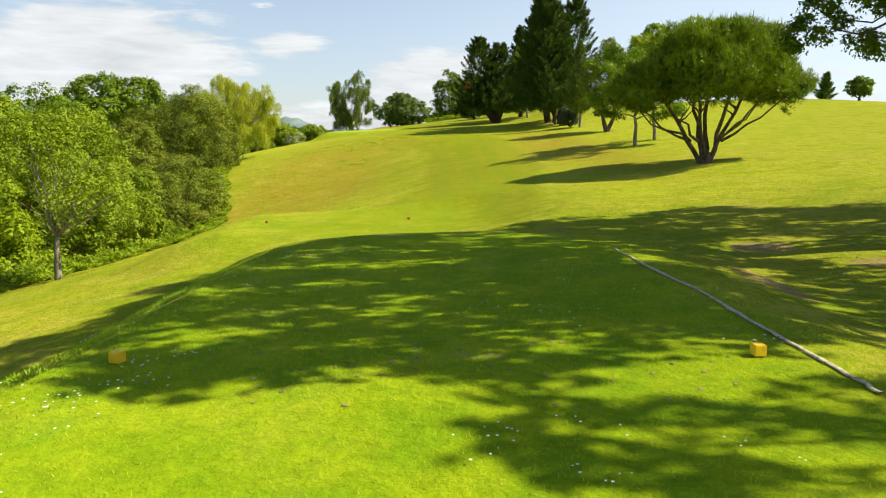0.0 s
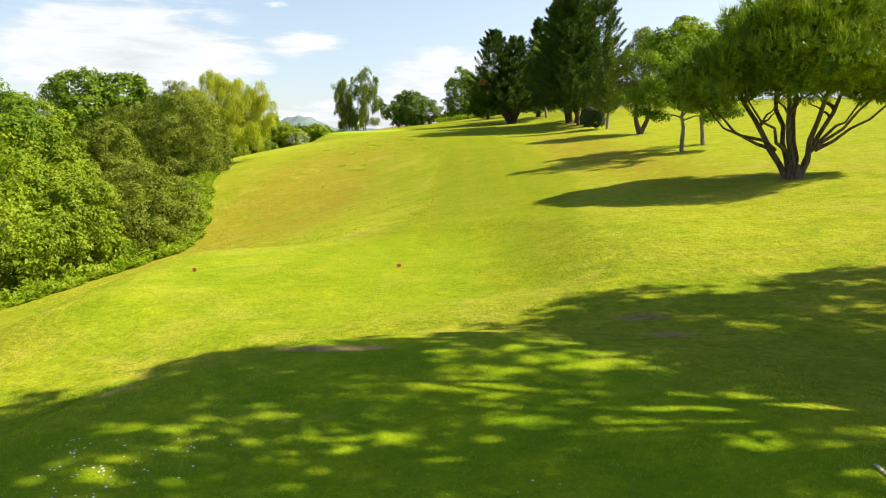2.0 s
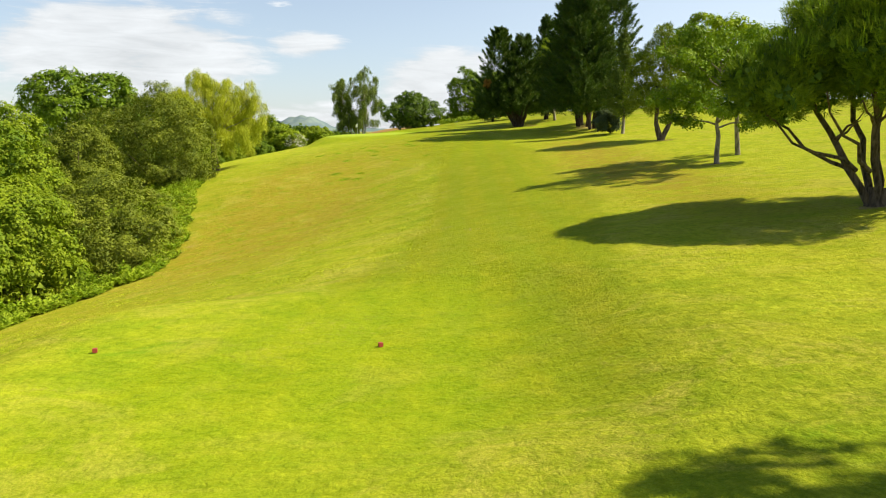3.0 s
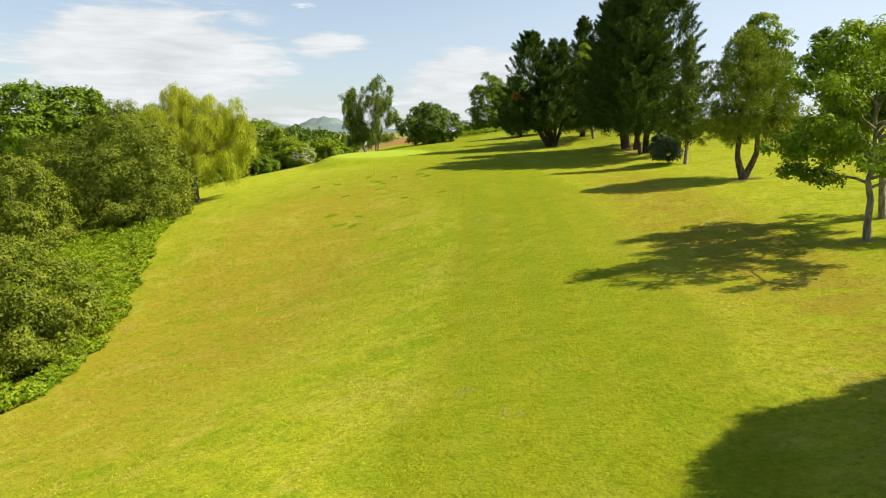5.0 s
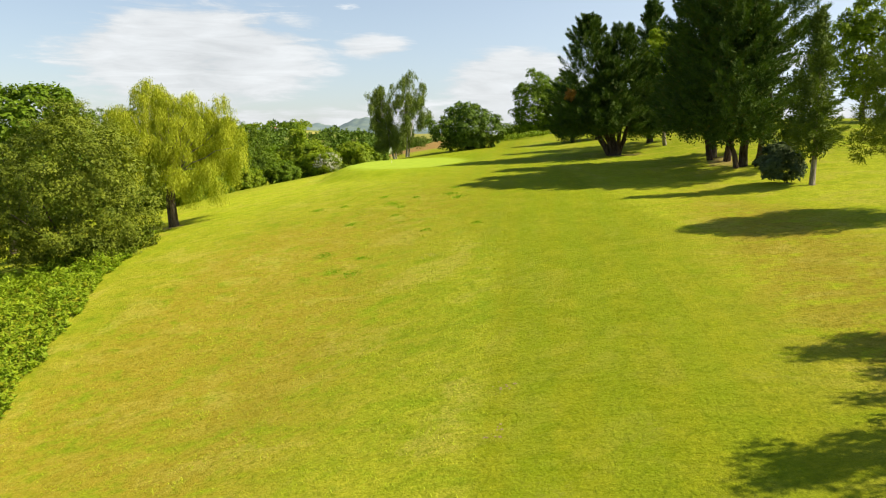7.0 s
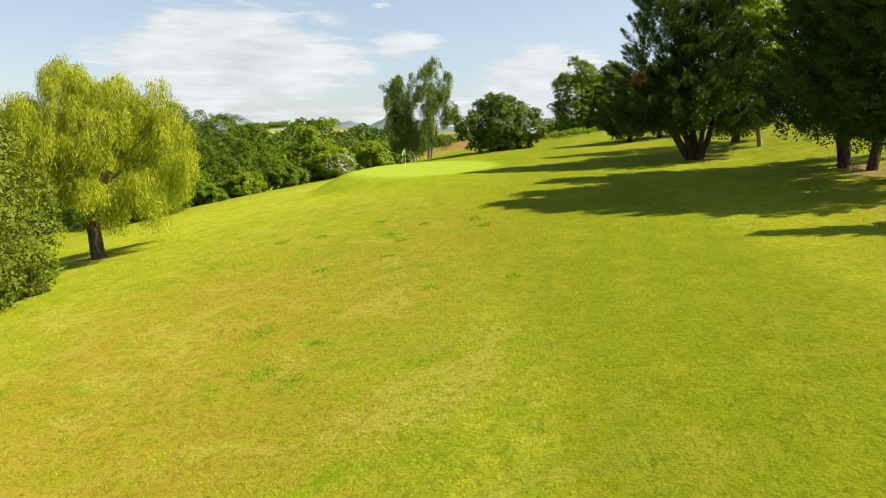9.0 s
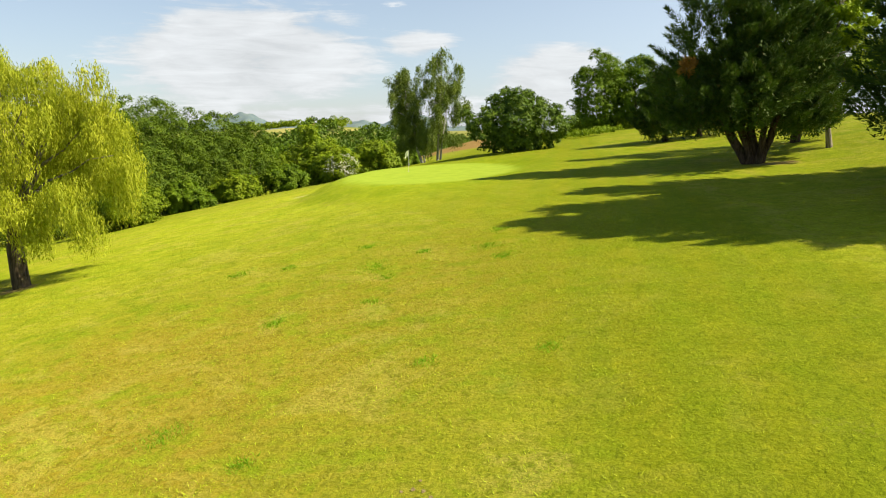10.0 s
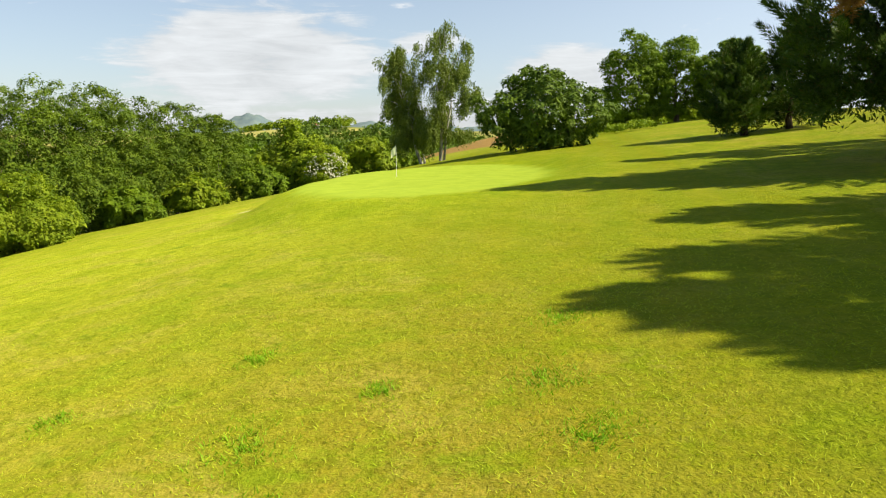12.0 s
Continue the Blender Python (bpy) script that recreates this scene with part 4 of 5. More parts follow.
    # oaks beyond the rise
    for k, (x, y, h, r) in enumerate(((2.6, 222.0, 13.0, 5.2), (8.2, 223.0, 11.8, 5.0), (15.0, 220.0, 10.0, 4.6))):
        broad_tree("oak", 50 + k, x, y, "full green oak on the crest of the rise", "oak tree", [(0, 0, h * 0.58, r, r, h * 0.44), (-1.5, 0, h * 0.28, r * 0.9, r * 0.8, h * 0.28)],
                   19000, 0.33, LEAF_OAK, BARK, (2.0, 0.35), 60, 0.26, 8, group="oaks on the crest", skirt=-0.9)
    # the oaks that shade the tee, out of view but for one low bough
    for k, (x, y, h, r) in enumerate(((11.9, 18.6, 12.4, 7.1), (11.2, 11.0, 12.4, 5.0), (20.6, 23.4, 11.0, 5.2), (11.9, 5.3, 11.0, 2.5), (17.0, 12.8, 11.0, 5.0))):
        crowns = [(0, 0, h, r, r, 5.2)]
        # second, small crown added to throw a patch of shade on the tee's left
        if k == 1:
            crowns = [(0, 0, h, r, r * 0.9, 4.0), (-3.6, -3.6, 10.8, 1.4, 1.0, 0.9)]
        # unseen small crowns, shaped to throw one patch of shade on the near turf
        if k == 3:
            crowns = [(0, 0, h, 1.5, 1.2, 0.9), (2.4, 0.5, h, 1.3, 1.0, 0.8)]
        oak = broad_tree("oak", 60 + k, x, y, "large spreading oak shading the tee", "oak tree", crowns, (11800, 5500, 8000, 500, 5600)[k], 0.36, LEAF_OAK, BARK, (4.6, 0.42 if k == 0 else 0.26), 46, 0.25, 12, group="oaks beside the tee", core=2)
        if k == 0:
            rng = np.random.default_rng(66)
            low = sub_blobs(rng, (-1.0, 2.6, 5.6, 1.5, 2.2, 1.3), 30, 0.24, core=0)
            for i in range(10):
                me, _ = limb_mesh("low_bough", (0, 0.4, 5.2), tuple(low[0][i]), 0.05, 0.012, rng, 0.05)
                part("low_bough", me, BARK, oak)
            part("low_leaves", leaf_crown("low_leaves", rng, low, 6500, 0.115), LEAF_OAK, oak)


def bush(name, seed, x, y, label, crowns, leaves, size, leaf, boughs=24, clump=0.36, slim=0.55, group="", stem=0.12):
    rng = np.random.default_rng(seed)
    root = plant(name, x, y, label, "bush", group, 0.2)
    blobs = join_blobs(*[sub_blobs(rng, c, boughs, clump, -0.95) for c in crowns])
    stems = [((rng.uniform(-0.5, 0.5), rng.uniform(-0.5, 0.5), 0), tuple(blobs[0][i]), stem, stem * 0.3) for i in rng.choice(len(blobs[0]), 5, replace=False)]
    trunk_and_limbs(root, rng, BARK, stems, [])
    part("foliage", leaf_crown("foliage", rng, blobs, leaves, size, slim=slim), leaf, root)
    part("inner_foliage", leaf_crown("inner_foliage", rng, (blobs[0], blobs[1] * 0.75), leaves // 8, size * 1.9, twigs=0), leaf, root)
    return root


def build_left_side():
    broad_tree("young_ash", 70, -20.8, 41.3, "young ash with a pale trunk and open light crown", "ash tree",
               [(0.4, 0, 5.6, 3.7, 3.6, 3.5), (2.4, -0.4, 4.2, 2.3, 2.2, 1.6)], 9000, 0.165, LEAF_YOUNG, BARK_PALE, (2.4, 0.16), 64, 0.18, 44, core=0, fuzz=0.4)
    g = "bushes of the hedgerow"
    bush("sallow_bush", 71, -26.2, 76.5, "rounded grey-green sallow bush at the hedge", [(0, 0, 3.5, 5.0, 5.6, 4.2), (0.4, -0.4, 1.6, 4.6, 5.2, 1.8)], 34000, 0.16, LEAF_SALLOW, 80, 0.21, group=g)
    for k, (x, y, rx, ry, h, leaf) in enumerate(((-28.0, 66.5, 4.8, 5.0, 8.2, LEAF_HEDGE), (-30.0, 58.0, 5.4, 5.6, 8.6, LEAF_HEDGE), (-31.5, 49.0, 5.4, 5.6, 9.0, LEAF_ASH),
                                               (-33.0, 40.0, 5.6, 5.6, 9.5, LEAF_HEDGE), (-36.0, 31.0, 6.0, 6.0, 10.0, LEAF_HEDGE), (-34.5, 72.0, 5.0, 5.0, 9.0, LEAF_HEDGE))):
        bush("hedge_bush", 100 + k, x, y, "tall dense green hedge bush", [(0, 0, h * 0.46, rx, ry, h * 0.54)], 24000, 0.215, leaf, 60, 0.24, group=g)
    g2 = "oaks behind the hedge"
    for k, (x, y, h, r) in enumerate(((-41.5, 66.0, 17.5, 6.5), (-42.0, 80.0, 15.5, 6.5), (-45.0, 93.0, 14.0, 6.0), (-41.0, 52.0, 16.5, 6.5), (-44.0, 40.0, 17.0, 6.5))):
        broad_tree("hedge_oak", 110 + k, x, y, "dense oak standing behind the hedge", "oak tree", [(0, 0, h * 0.62, r, r, h * 0.4)], 16000, 0.31, LEAF_OAK if k % 2 else LEAF_HEDGE, BARK,
                   (4.0, 0.3), 60, 0.23, group=g2, skirt=-0.9)
    bush("sallow_bush", 77, -35.2, 111.0, "large billowing olive-green sallow", [(0, 0, 5.8, 6.0, 6.0, 7.0), (3.2, 0.0, 4.8, 3.8, 4.4, 5.4), (-5.2, -2.0, 4.6, 4.8, 4.8, 5.2), (1.2, -1.6, 2.0, 4.6, 4.6, 2.2)], 58000, 0.165, LEAF_SALLOW, 90, 0.18, group=g)
    bush("sallow_bush", 78, -39.5, 99.5, "grey-green sallow bush under the larger one", [(0, 0, 4.6, 4.0, 5.0, 5.2)], 22000, 0.18, LEAF_SALLOW, 50, 0.26, group=g)
    bush("hedge_bush", 106, -35.5, 88.5, "tall dense green hedge bush", [(-1.0, 0, 2.6, 4.2, 5.6, 3.4)], 15000, 0.27, LEAF_HEDGE, 36, 0.32, group=g)
    weeping_willow()
    broad_tree("hedge_oak", 79, -54.5, 131.0, "tall bright green oak behind the willows", "oak tree", [(0, 0, 12.2, 8.0, 7.5, 6.6), (5.0, 0, 13.6, 4.0, 4.0, 4.6)], 13000, 0.50, LEAF_OAK, BARK, (4.0, 0.35), 34, 0.32, group="oaks behind the hedge")
    g = "trees of the far row"
    for k in range(12):
        y = 144 + 5.2 * k
        x = float(np.interp(y, (144, 158, 170, 190, 204), (-76, -66, -61.5, -59, -52)))
        h = float(np.interp(y, (144, 165, 185, 194, 204), (15.5, 16.2, 16.2, 14.3, 11.5)))
        r = 5.6 - 0.05 * k
        broad_tree("alder", 80 + k, x, y, "full green alder in the row beyond the green", "alder tree", [(0, 0, h * 0.57, r, r, h * 0.45), (1.5, -0.5, h * 0.28, r * 0.95, r * 0.95, h * 0.3)],
                   23000, 0.235, LEAF_ALDER, BARK_PALE, (2.0, 0.2), 70, 0.22, 8, slim=0.65, group=g, skirt=-0.95)
    bush("sallow_bush", 90, -47.8, 157.0, "rounded olive sallow below the green", [(0, 0, 2.6, 4.0, 3.8, 3.6)], 17000, 0.20, LEAF_HEDGE, 50, 0.26)
    for k, (x, y, rx, h, leaf, what) in enumerate(((-46.0, 212.0, 5.8, 10.2, LEAF_HEDGE, "spreading hazel at the end of the row"), (-41.0, 208.0, 4.0, 6.0, LEAF_ASH, "spreading hazel at the end of the row"),
                                                 (-36.0, 216.0, 4.6, 6.0, LEAF_HEDGE, "low green bush below the green"), (-33.0, 223.0, 3.6, 3.6, LEAF_OAK, "low green bush below the green"),
                                                 (-54.0, 168.0, 3.6, 4.6, LEAF_HEDGE, "low green bush under the alders"), (-52.5, 180.0, 3.6, 4.6, LEAF_OAK, "low green bush under the alders"),
                                                 (-51.0, 191.0, 3.6, 4.6, LEAF_HEDGE, "low green bush under the alders"), (-46.5, 200.0, 3.4, 4.4, LEAF_OAK, "low green bush under the alders"))):
        bush("hedge_bush", 120 + k, x, y, what, [(0, 0, h * 0.42, rx, rx, h * 0.58)], 8000, 0.42, leaf, 28, 0.32, group="bushes beyond the green")
    bush("flowering_bush", 92, -38.5, 203.0, "pale flowering shrub by the green", [(0, 0, 1.7, 2.8, 2.4, 2.6)], 5500, 0.30, LEAF_HEDGE, 22, 0.36)
    rng = np.random.default_rng(93)
    shrub = bpy.data.objects["flowering_bush"]
    part("blossom", leaf_crown("blossom", rng, sub_blobs(rng, (0.3, -0.4, 2.0, 2.8, 2.5, 2.6), 20, 0.34), 900, 0.22), LEAF_PALE, shrub, "white blossom")
    birches()
    broad_tree("round_tree", 94, -9.2, 176.0, "low round dark green tree near the green", "tree", [(0, 0, 3.2, 6.2, 5.4, 3.9), (0, 0, 1.3, 5.2, 4.6, 1.6)], 20000, 0.32, LEAF_DARK_GREEN, BARK, (0.8, 0.3), 80, 0.23, 8, skirt=-0.9)


build_right_side()
build_left_side()


# ---- small things of the course ----
def bevelled_box(sx, sy, sz, bevel):
    bm = bmesh.new()
    bmesh.ops.create_cube(bm, size=1.0)
    bmesh.ops.scale(bm, vec=(sx, sy, sz), verts=bm.verts)
    bmesh.ops.bevel(bm, geom=bm.edges[:], offset=bevel, segments=2, affect="EDGES")
    me = bpy.data.meshes.new("block")
    bm.to_mesh(me)
    bm.free()
    return me


def tee_marker(x, y, turn, paint, label, group, size=0.16):
    root = plant("tee_marker", x, y, label, "tee marker", group, 0.0)
    root.rotation_euler = (0, 0, radians(turn))
    body = part("block", bevelled_box(size, size, size * 0.92, size * 0.06), paint, root)
    body.location = (0, 0, size * 0.46 + 0.015)
    foot = part("spike", bevelled_box(0.03, 0.03, 0.08, 0.004), BARK, root, "dark metal spike")
    foot.location = (0, 0, -0.02)


tee_marker(3.45, 8.25, 4, YELLOW, "yellow block tee marker on mown turf", "yellow tee markers", 0.135)
tee_marker(-3.72, 8.6, 72, YELLOW, "yellow block tee marker on mown turf", "yellow tee markers", 0.14)
tee_marker(-1.59, 35.6, 20, RED, "small red tee marker on the forward tee", "red tee markers", 0.105)
tee_marker(-8.09, 35.4, 20, RED, "small red tee marker on the forward tee", "red tee markers", 0.105)


# ---- edging, flag, flowers, turf ----
def timber_edging():
    """A line of weathered half-buried timbers along the tee."""
    rng = np.random.default_rng(3)
    root = plant("timber_edging", 4.2, 8.0, "weathered grey timber edging along the tee", "edging", sink=0.0)
    y = 6.9
    while y < 17.4:
        length = rng.uniform(1.5, 2.3)
        x = 4.08 - 0.004 * y
        lift = 0.012
        a, b = Vector((x, y, land_at(x, y) + lift)), Vector((x - 0.004 * length, y + length - 0.03, land_at(x - 0.004 * length, y + length) + lift))
        me, _ = limb_mesh("timber", a - root.location, b - root.location, 0.038 * rng.uniform(0.7, 1.15), 0.034 * rng.uniform(0.7, 1.15), rng, 0.0, 11, 8, 0.005)
        for v in me.vertices:
            middle = a.z - root.location.z + (b.z - a.z) * (v.co.y + root.location.y - a.y) / (b.y - a.y)
            v.co.z = middle + (v.co.z - middle) * 0.4
        part("timber", me, TIMBER, root)
        y += length


def golf_flag(x, y):
    root = plant("golf_flag", x, y, "white golf flag on a slim pole in the green", "flag", sink=0.02)
    v, f = tube([(0, 0, 0), (0, 0, 0.9), (-0.03, 0, 1.95)], (0.014, 0.013, 0.010), 10)
    part("pole", make_mesh("pole", v, f), WHITE, root)
    nx, nz = 14, 8
    gx, gz = np.meshgrid(np.linspace(0, 1, nx), np.linspace(0, 1, nz))
    sag = gx * 0.30
    verts = np.stack([-0.03 - 0.30 * gx, 0.05 * np.sin(gx * 9 + gz * 2) * gx, 1.93 - 0.50 * gz - sag * 0.9], -1).reshape(-1, 3)
    idx = np.arange(nx * nz).reshape(nz, nx)
    faces = np.stack([idx[:-1, :-1], idx[:-1, 1:], idx[1:, 1:], idx[1:, :-1]], -1).reshape(-1, 4)
    me = make_mesh("cloth", verts, faces)
    part("cloth", me, CLOTH, root, "creased white and yellow flag cloth")
    v, f = tube([(0, 0, 0.021), (0, 0, 0.03)], (0.06, 0.055), 16)
    part("cup_rim", make_mesh("cup_rim", v, f), WHITE, root)


def scatter(rng, n, x0, x1, y0, y1):
    x, y = rng.uniform(x0, x1, n), rng.uniform(y0, y1, n)
    return x, y


def stuff(name, me, mat, label, category):
    return tagged(part(name, me, mat), label, category, kind="stuff")


def grass_blades(name, rng, x, y, length, width, mat, label, lean=0.5):
    """Three-cornered blades rooted in the land."""
    n = len(x)
    foot = np.stack([x, y, land(x, y) - 0.004], 1)
    way = np.array([0, 0, 1.0]) + unit(rng, n) * lean
    way[:, 2] = np.clip(np.abs(way[:, 2]), 0.2, 1.0)
    a = rng.uniform(0, 2 * math.pi, n)
    side = np.stack([np.cos(a), np.sin(a), 0 * a], 1) * (width * rng.uniform(0.7, 1.3, n))[:, None] * 0.5
    tip = foot + way * (length * rng.uniform(0.5, 1.3, n))[:, None]
    verts = np.stack([foot - side, foot + side, tip], 1).reshape(-1, 3)
    return stuff(name, make_mesh(name, verts, np.arange(3 * n).reshape(-1, 3)), mat, label, "grass")


def build_turf():
    rng = np.random.default_rng(77)
    x, y = scatter(rng, 75000, -6.0, 5.5, 4.0, 22.0)
    grass_blades("turf_blades", rng, x, y, 0.035, 0.008, LEAF_BLADE, "short green turf blades of the tee", 0.7)
    x, y = rng.normal(-6.0, 9.0, 145000), rng.normal(113.0, 8.0, 145000)
    keep = (rng.uniform(size=len(x)) < 0.6 + 0.3 * ripple(x, y, 1.1, 0.3)) & (green_distance(x, y) > 1.0)
    grass_blades("rough_blades", rng, x[keep], y[keep], 0.05, 0.020, LEAF_BLADE, "short yellow-green grass of the rough", 2.2)
    x, y = scatter(rng, 170000, -24.0, -1.2, 44.0, 104.0)
    keep = (rng.uniform(size=len(x)) < 0.1 + 0.5 * ripple(x, y, 0.35, 0.3) + 0.4 * ripple(x, y, 2.3, 1.4)) & (x > np.interp(y, (44, 74, 104), (-22, -20, -27)))
    grass_blades("bank_rough_blades", rng, x[keep], y[keep], 0.07, 0.028, LEAF_BLADE, "uneven yellow-green grass on the long bank", 1.6)
    # coarse darker tufts
    cx, cy = scatter(rng, 30, -20.0, 2.0, 96.0, 126.0)
    wild = (ripple(cx, cy, 7.0, 0.4) > 0.5) & (cx < -5.0)
    cx, cy = np.append(cx[wild], (-5.55, -6.25, -9.8, -9.0, -6.1, -12.0, -9.8, -12.9, -6.8, -3.4, -10.7)), np.append(cy[wild], (114.8, 116.6, 113.2, 116.4, 119.6, 118.4, 110.4, 109.2, 104.8, 104.9, 114.8))
    size = rng.uniform(0.3, 0.8, len(cx))
    who = np.repeat(np.arange(len(cx)), (size * 1100).astype(int))
    x, y = cx[who] + rng.normal(size=len(who)) * size[who] * 0.5, cy[who] + rng.normal(size=len(who)) * size[who] * 0.55
    lush = rng.uniform(size=len(x)) < 0.55 + 0.45 * ripple(x, y, 0.16, 0.9)
    x, y = x[lush], y[lush]
    grass_blades("coarse_grass_tufts", rng, x, y, 0.10, 0.024, LEAF_TUFT, "coarse darker green grass tufts", 0.9)
    # longer grass down the bank of the tee
    x, y = rng.normal(-6.1, 0.9, 40000), rng.uniform(2.0, 25.0, 40000)
    grass_blades("bank_grass", rng, x, y, 0.055, 0.014, LEAF_TUFT, "longer grass on the bank of the tee", 0.8)
    # daisies
    cx, cy = rng.uniform(-5.2, 4.0, 60), rng.uniform(4.5, 19.0, 60)
    cx[:34] = rng.uniform(-5.4, -2.6, 34)
    who = np.repeat(np.arange(60), rng.integers(2, 13, 60))
    x, y = cx[who] + rng.normal(size=len(who)) * 0.2, cy[who] + rng.normal(size=len(who)) * 0.2
    a = np.linspace(0, 2 * math.pi, 7)[:-1]
    r = rng.uniform(0.009, 0.016, len(x))
    ring = np.stack([x[:, None] + r[:, None] * np.cos(a), y[:, None] + r[:, None] * np.sin(a), (land(x, y) + 0.045)[:, None] + 0 * a], -1)
    faces = np.arange(len(x) * 6).reshape(-1, 6)
    faces = np.concatenate([faces[:, [0, 1, 2, 3]], faces[:, [3, 4, 5, 0]]])
    stuff("daisies", make_mesh("daisies", ring.reshape(-1, 3), faces), WHITE, "small white daisies in the turf", "flowers")
    # scrapes of bare earth left by clubs
    n = 240
    x, y = rng.normal(0.2, 1.9, n), rng.normal(8.3, 0.8, n)
    x[60:], y[60:] = rng.uniform(-4, 3.6, n - 60), rng.uniform(6.5, 22.5, n - 60)
    a = np.linspace(0, 2 * math.pi, 9)[:-1]
    # and some scrapes far down the fairway
    for i, (cx, cy) in enumerate(((-1.1, 73.7), (-1.0, 77.0), (-0.46, 56.9), (0.67, 54.7), (-5.95, 98.0))):
        k = slice(n - 12 * (i + 1), n - 12 * i)
        x[k], y[k] = rng.normal(cx, 0.22, 12), rng.normal(cy, 0.28, 12)
    r = rng.uniform(0.008, 0.023, n)[:, None] * rng.uniform(0.6, 1.2, (n, 8))
    r[y > 30] *= 2.6
    r[y < 10] *= 1.6
    rim = np.stack([x[:, None] + r * np.cos(a), y[:, None] + 1.5 * r * np.sin(a), (land(x, y) + 0.007)[:, None] + 0 * r], -1)
    top = np.stack([x, y, land(x, y) + 0.011], 1)[:, None]
    verts = np.concatenate([rim, top], 1).reshape(-1, 3)
    faces = np.concatenate([np.stack([np.arange(n) * 9 + k, np.arange(n) * 9 + (k + 1) % 8, np.arange(n) * 9 + 8], 1) for k in range(8)])
    stuff("divots", make_mesh("divots", verts, faces), EARTH, "small brown divots in the mown turf", "divots")


def build_bracken():
    rng = np.random.default_rng(31)
    y = rng.uniform(30.0, 118.0, 12500)
    edge = np.interp(y, (30, 45, 60, 71, 78, 85, 102, 118), (-24.5, -23.5, -22.5, -20.9, -22.2, -23.5, -28.2, -32.3))
    deep = np.interp(y, (30, 62, 74, 80, 104, 118), (3.4, 1.6, 1.1, 9.5, 12.0, 3.4))
    x = edge - rng.uniform(0, 1, len(y)) ** 1.3 * deep + 0.35 * ripple(y, y * 0.7, 2.0)
    tall = rng.uniform(0.25, 0.9, len(y)) * np.clip(0.95 + 0.55 * ripple(x, y, 1.1, 0.8), 0.35, 1.8) * np.clip((edge - x) * 0.8 + 0.35, 0.3, 1.2)
    foot = np.stack([x, y, land(x, y)], 1)
    who = np.repeat(np.arange(len(x)), 7)
    a = rng.uniform(0, 2 * math.pi, len(who))
    way = np.stack([np.cos(a), np.sin(a), rng.uniform(-0.2, 1.0, len(who))], 1)
    p = foot[who] + np.array([0, 0, 1]) * (tall[who] * rng.uniform(0.55, 1.0, len(who)))[:, None]
    nrm = np.array([0, 0, 1.0]) + unit(rng, len(who)) * 0.5
    l = rng.uniform(0.14, 0.34, len(who))
    stuff("bracken", make_mesh("bracken", *slips(p, way, nrm, l, l * 0.5)), LEAF_FERN, "bright green bracken along the hedge", "fern")


timber_edging()
golf_flag(-17.1, 152.4)
build_turf()
build_bracken()


# ---- the distance ----
def far_crowns(rng, x, y, r, per, size):
    """Crowns of far woods: clumps of large leaf sprays over the land."""
    z = land(x, y) + r * 0.9
    who = np.repeat(np.arange(len(x)), per)
    d = unit(rng, len(who))
    d[:, 2] = np.abs(d[:, 2]) * 1.2 - 0.3
    p = np.stack([x, y, z], 1)[who] + d * r[who][:, None] * rng.uniform(0.75, 1.05, (len(who), 1))
    nrm = d + unit(rng, len(who)) * 0.6
    l = size * rng.uniform(0.6, 1.3, len(who))
    return slips(p, unit(rng, len(who)), nrm, l, l)


def build_distance():
    rng = np.random.default_rng(90)
    # woods in the valley
    x, y = scatter(rng, 700, -260.0, -20.0, 262.0, 430.0)
    keep = (ripple(x, y, 60.0, 0.7) > -0.5) & (np.abs(x + 0.30 * y) < 120) & (np.exp(-(((x + 14) / 34) ** 2 + ((y - 300) / 48) ** 2)) < 0.12)
    x, y = x[keep], y[keep]
    stuff("valley_woods", make_mesh("valley_woods", *far_crowns(rng, x, y, rng.uniform(3.0, 6.0, len(x)), 190, 0.95)), LEAF_OAK, "dense green woods down in the valley", "woods")
    x, y = scatter(rng, 1500, -420.0, -60.0, 430.0, 690.0)
    keep = (ripple(x, y, 60.0, 0.7) > -0.9) & (np.abs(x + 0.28 * y) < 170) & ((y < 620) | (x > -206)) & ~((x > -186) & (x < -162) & (y > 650))
    x, y = x[keep], y[keep]
    stuff("slope_woods", make_mesh("slope_woods", *far_crowns(rng, x, y, rng.uniform(3.0, 6.5, len(x)), 60, 1.85)), LEAF_DARK_GREEN, "darker woods on the far slope", "woods")
    # the row on the crest of the far hill and the trees round the farmhouse
    x, y = np.linspace(-288, -236, 26) + rng.normal(size=26) * 0.8, 738 + rng.normal(size=26) * 2
    x, y = np.append(x, (-217, -215, -210, -208.5)), np.append(y, (712, 706, 716, 718))
    x, y = np.append(x, rng.uniform(-202, -184, 16)), np.append(y, rng.uniform(690, 720, 16))
    r = np.concatenate([rng.uniform(3.6, 4.8, 26), (4.4, 3.6, 2.6, 2.8), rng.uniform(2.8, 5.0, 16)])
    stuff("hill_woods", make_mesh("hill_woods", *far_crowns(rng, x, y, r, 220, 1.0)), LEAF_HEDGE, "row of trees along the far hill", "woods")
    # hedge behind the course on the rise
    x, y = scatter(rng, 170, -5.0, 30.0, 226.0, 250.0)
    x, y = np.append(x, rng.uniform(-5.5, 4.0, 70)), np.append(y, rng.uniform(199.0, 214.0, 70))
    stuff("crest_scrub", make_mesh("crest_scrub", *far_crowns(rng, x, y, np.append(rng.uniform(0.8, 1.8, 170), rng.uniform(0.3, 0.75, 70)), 60, np.repeat(np.append(np.full(170, 0.6), np.full(70, 0.25)), 60))), LEAF_HEDGE, "low scrub along the crest", "scrub")


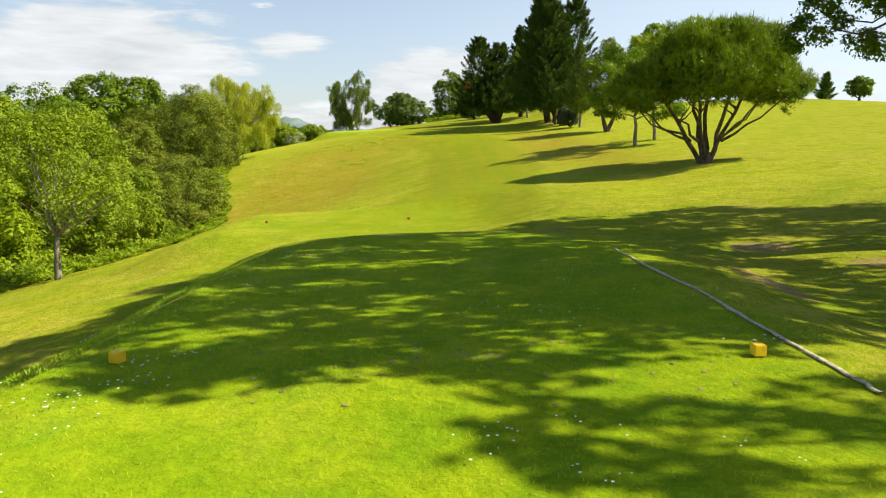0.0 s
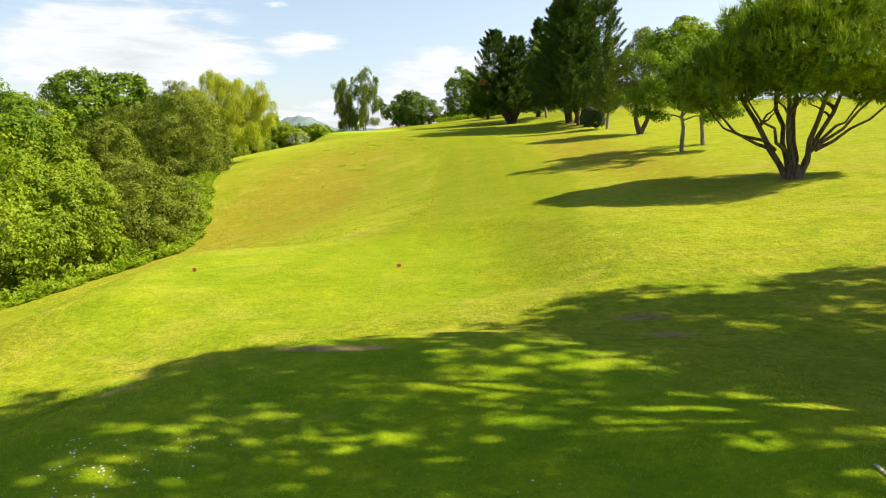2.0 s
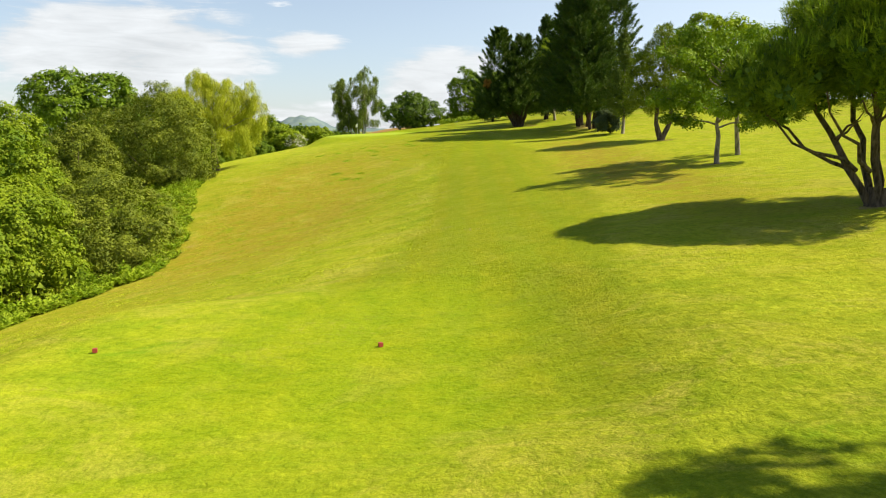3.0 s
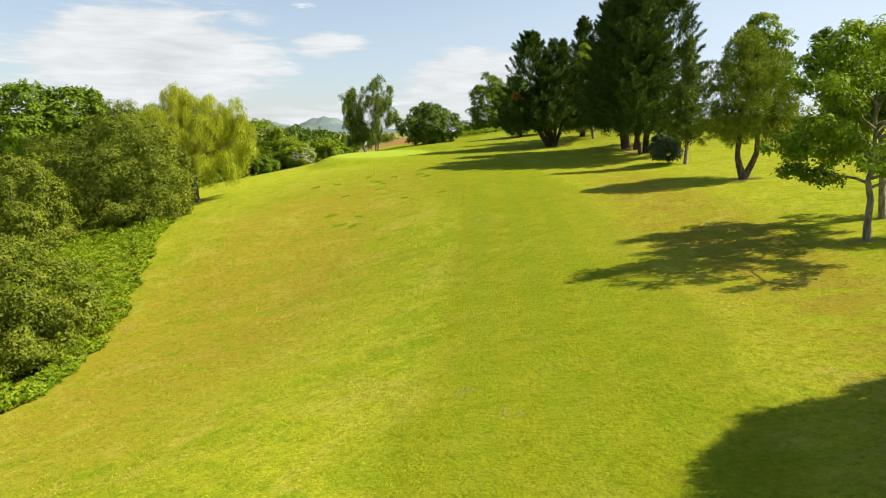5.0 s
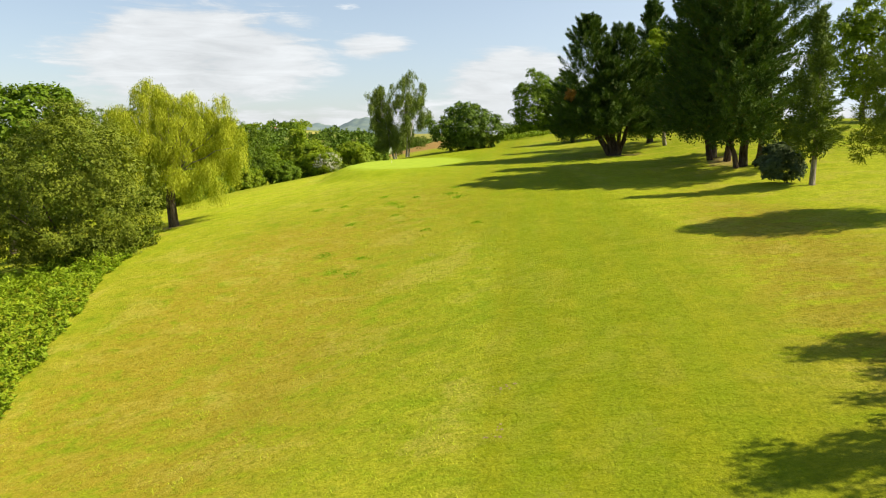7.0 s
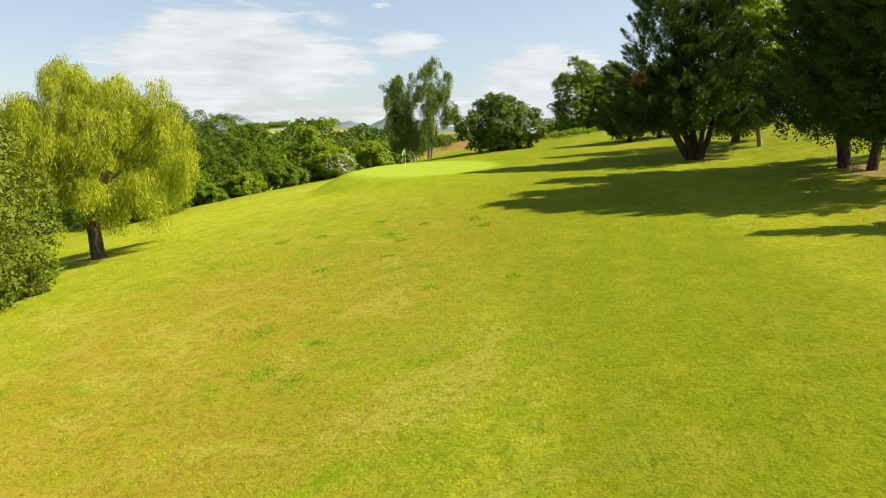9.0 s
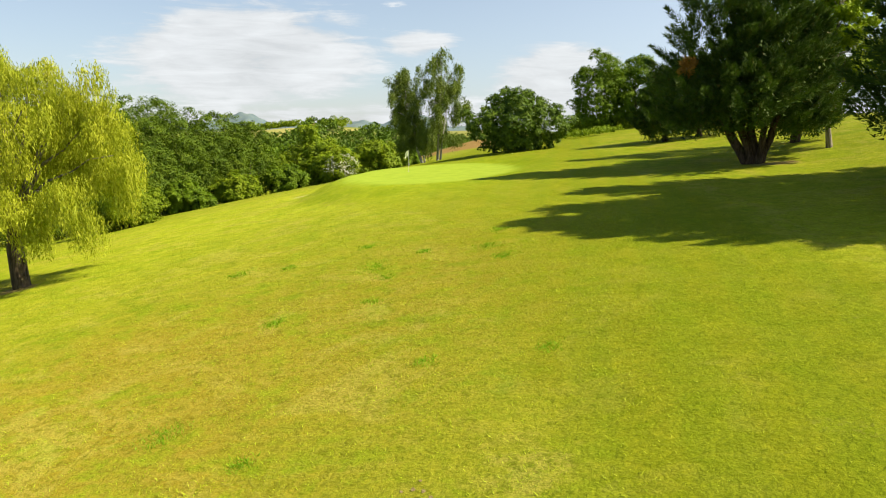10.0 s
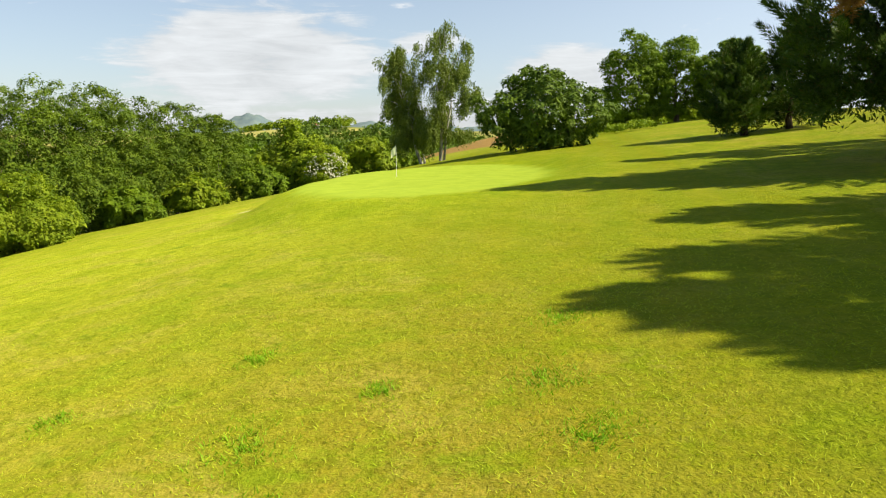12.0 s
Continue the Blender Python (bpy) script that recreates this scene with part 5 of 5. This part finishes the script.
def mountain(name, label, peaks):
    """A far range: (bearing to the left in degrees, distance, height, half-width in metres)."""
    verts, faces = [], []
    lo, hi = min(p[0] for p in peaks) - 8, max(p[0] for p in peaks) + 8
    az = np.radians(np.linspace(lo, hi, 120))
    rows = np.linspace(-1, 1, 15)
    d0 = peaks[0][1]
    grid = []
    for r in rows:
        d = d0 + r * 320
        x, y = -np.sin(az) * d, np.cos(az) * d + 60
        z = np.zeros(len(az))
        for b, _, h, w in peaks:
            off = (az - math.radians(b)) * d0
            z = np.maximum(z, h * np.exp(-np.abs(off / w) ** 1.5) * math.exp(-(r * 1.6) ** 2))
        z += 6 * np.sin(az * 150 + r * 3) * (z / 100) + 4 * np.sin(az * 417 + r * 7) * (z / 100)
        grid.append(np.stack([x, y, z + 2], -1))
    verts = np.concatenate(grid)
    idx = np.arange(len(verts)).reshape(len(rows), len(az))
    faces = np.stack([idx[:-1, :-1], idx[:-1, 1:], idx[1:, 1:], idx[1:, :-1]], -1).reshape(-1, 4)
    me = make_mesh(name, verts, faces)
    me.polygons.foreach_set("use_smooth", np.ones(len(me.polygons), bool))
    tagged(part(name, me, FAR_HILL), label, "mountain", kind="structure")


def farmhouse(x, y):
    root = plant("farmhouse", x, y, "white farmhouse with a red-brown roof on the far hill", "house", sink=0.5)
    wall = part("wall", bevelled_box(6, 4, 2.8, 0.1), WHITE, root)
    wall.location = (0, 0, 1.4)
    bm = bmesh.new()
    pts = [(-3.3, -2.4, 2.8), (3.3, -2.4, 2.8), (3.3, 2.4, 2.8), (-3.3, 2.4, 2.8), (-3.3, 0, 4.2), (3.3, 0, 4.2)]
    v = [bm.verts.new(p) for p in pts]
    for f in ((0, 1, 5, 4), (2, 3, 4, 5), (0, 4, 3), (1, 2, 5), (3, 2, 1, 0)):
        bm.faces.new([v[i] for i in f])
    me = bpy.data.meshes.new("roof")
    bm.to_mesh(me)
    bm.free()
    part("roof", me, ROOF, root, "red-brown tiled roof")
    for k in range(4):
        w = part("window", bevelled_box(0.8, 0.2, 1.1, 0.03), GLASS_DARK, root)
        w.location = (-2.1 + 1.4 * k, -2.0, 1.5)


build_distance()
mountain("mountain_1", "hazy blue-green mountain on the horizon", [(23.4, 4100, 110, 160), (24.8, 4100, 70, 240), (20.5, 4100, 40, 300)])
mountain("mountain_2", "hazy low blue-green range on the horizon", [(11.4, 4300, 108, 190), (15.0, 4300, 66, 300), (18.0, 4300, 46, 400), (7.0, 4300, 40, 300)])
farmhouse(-207.5, 692)
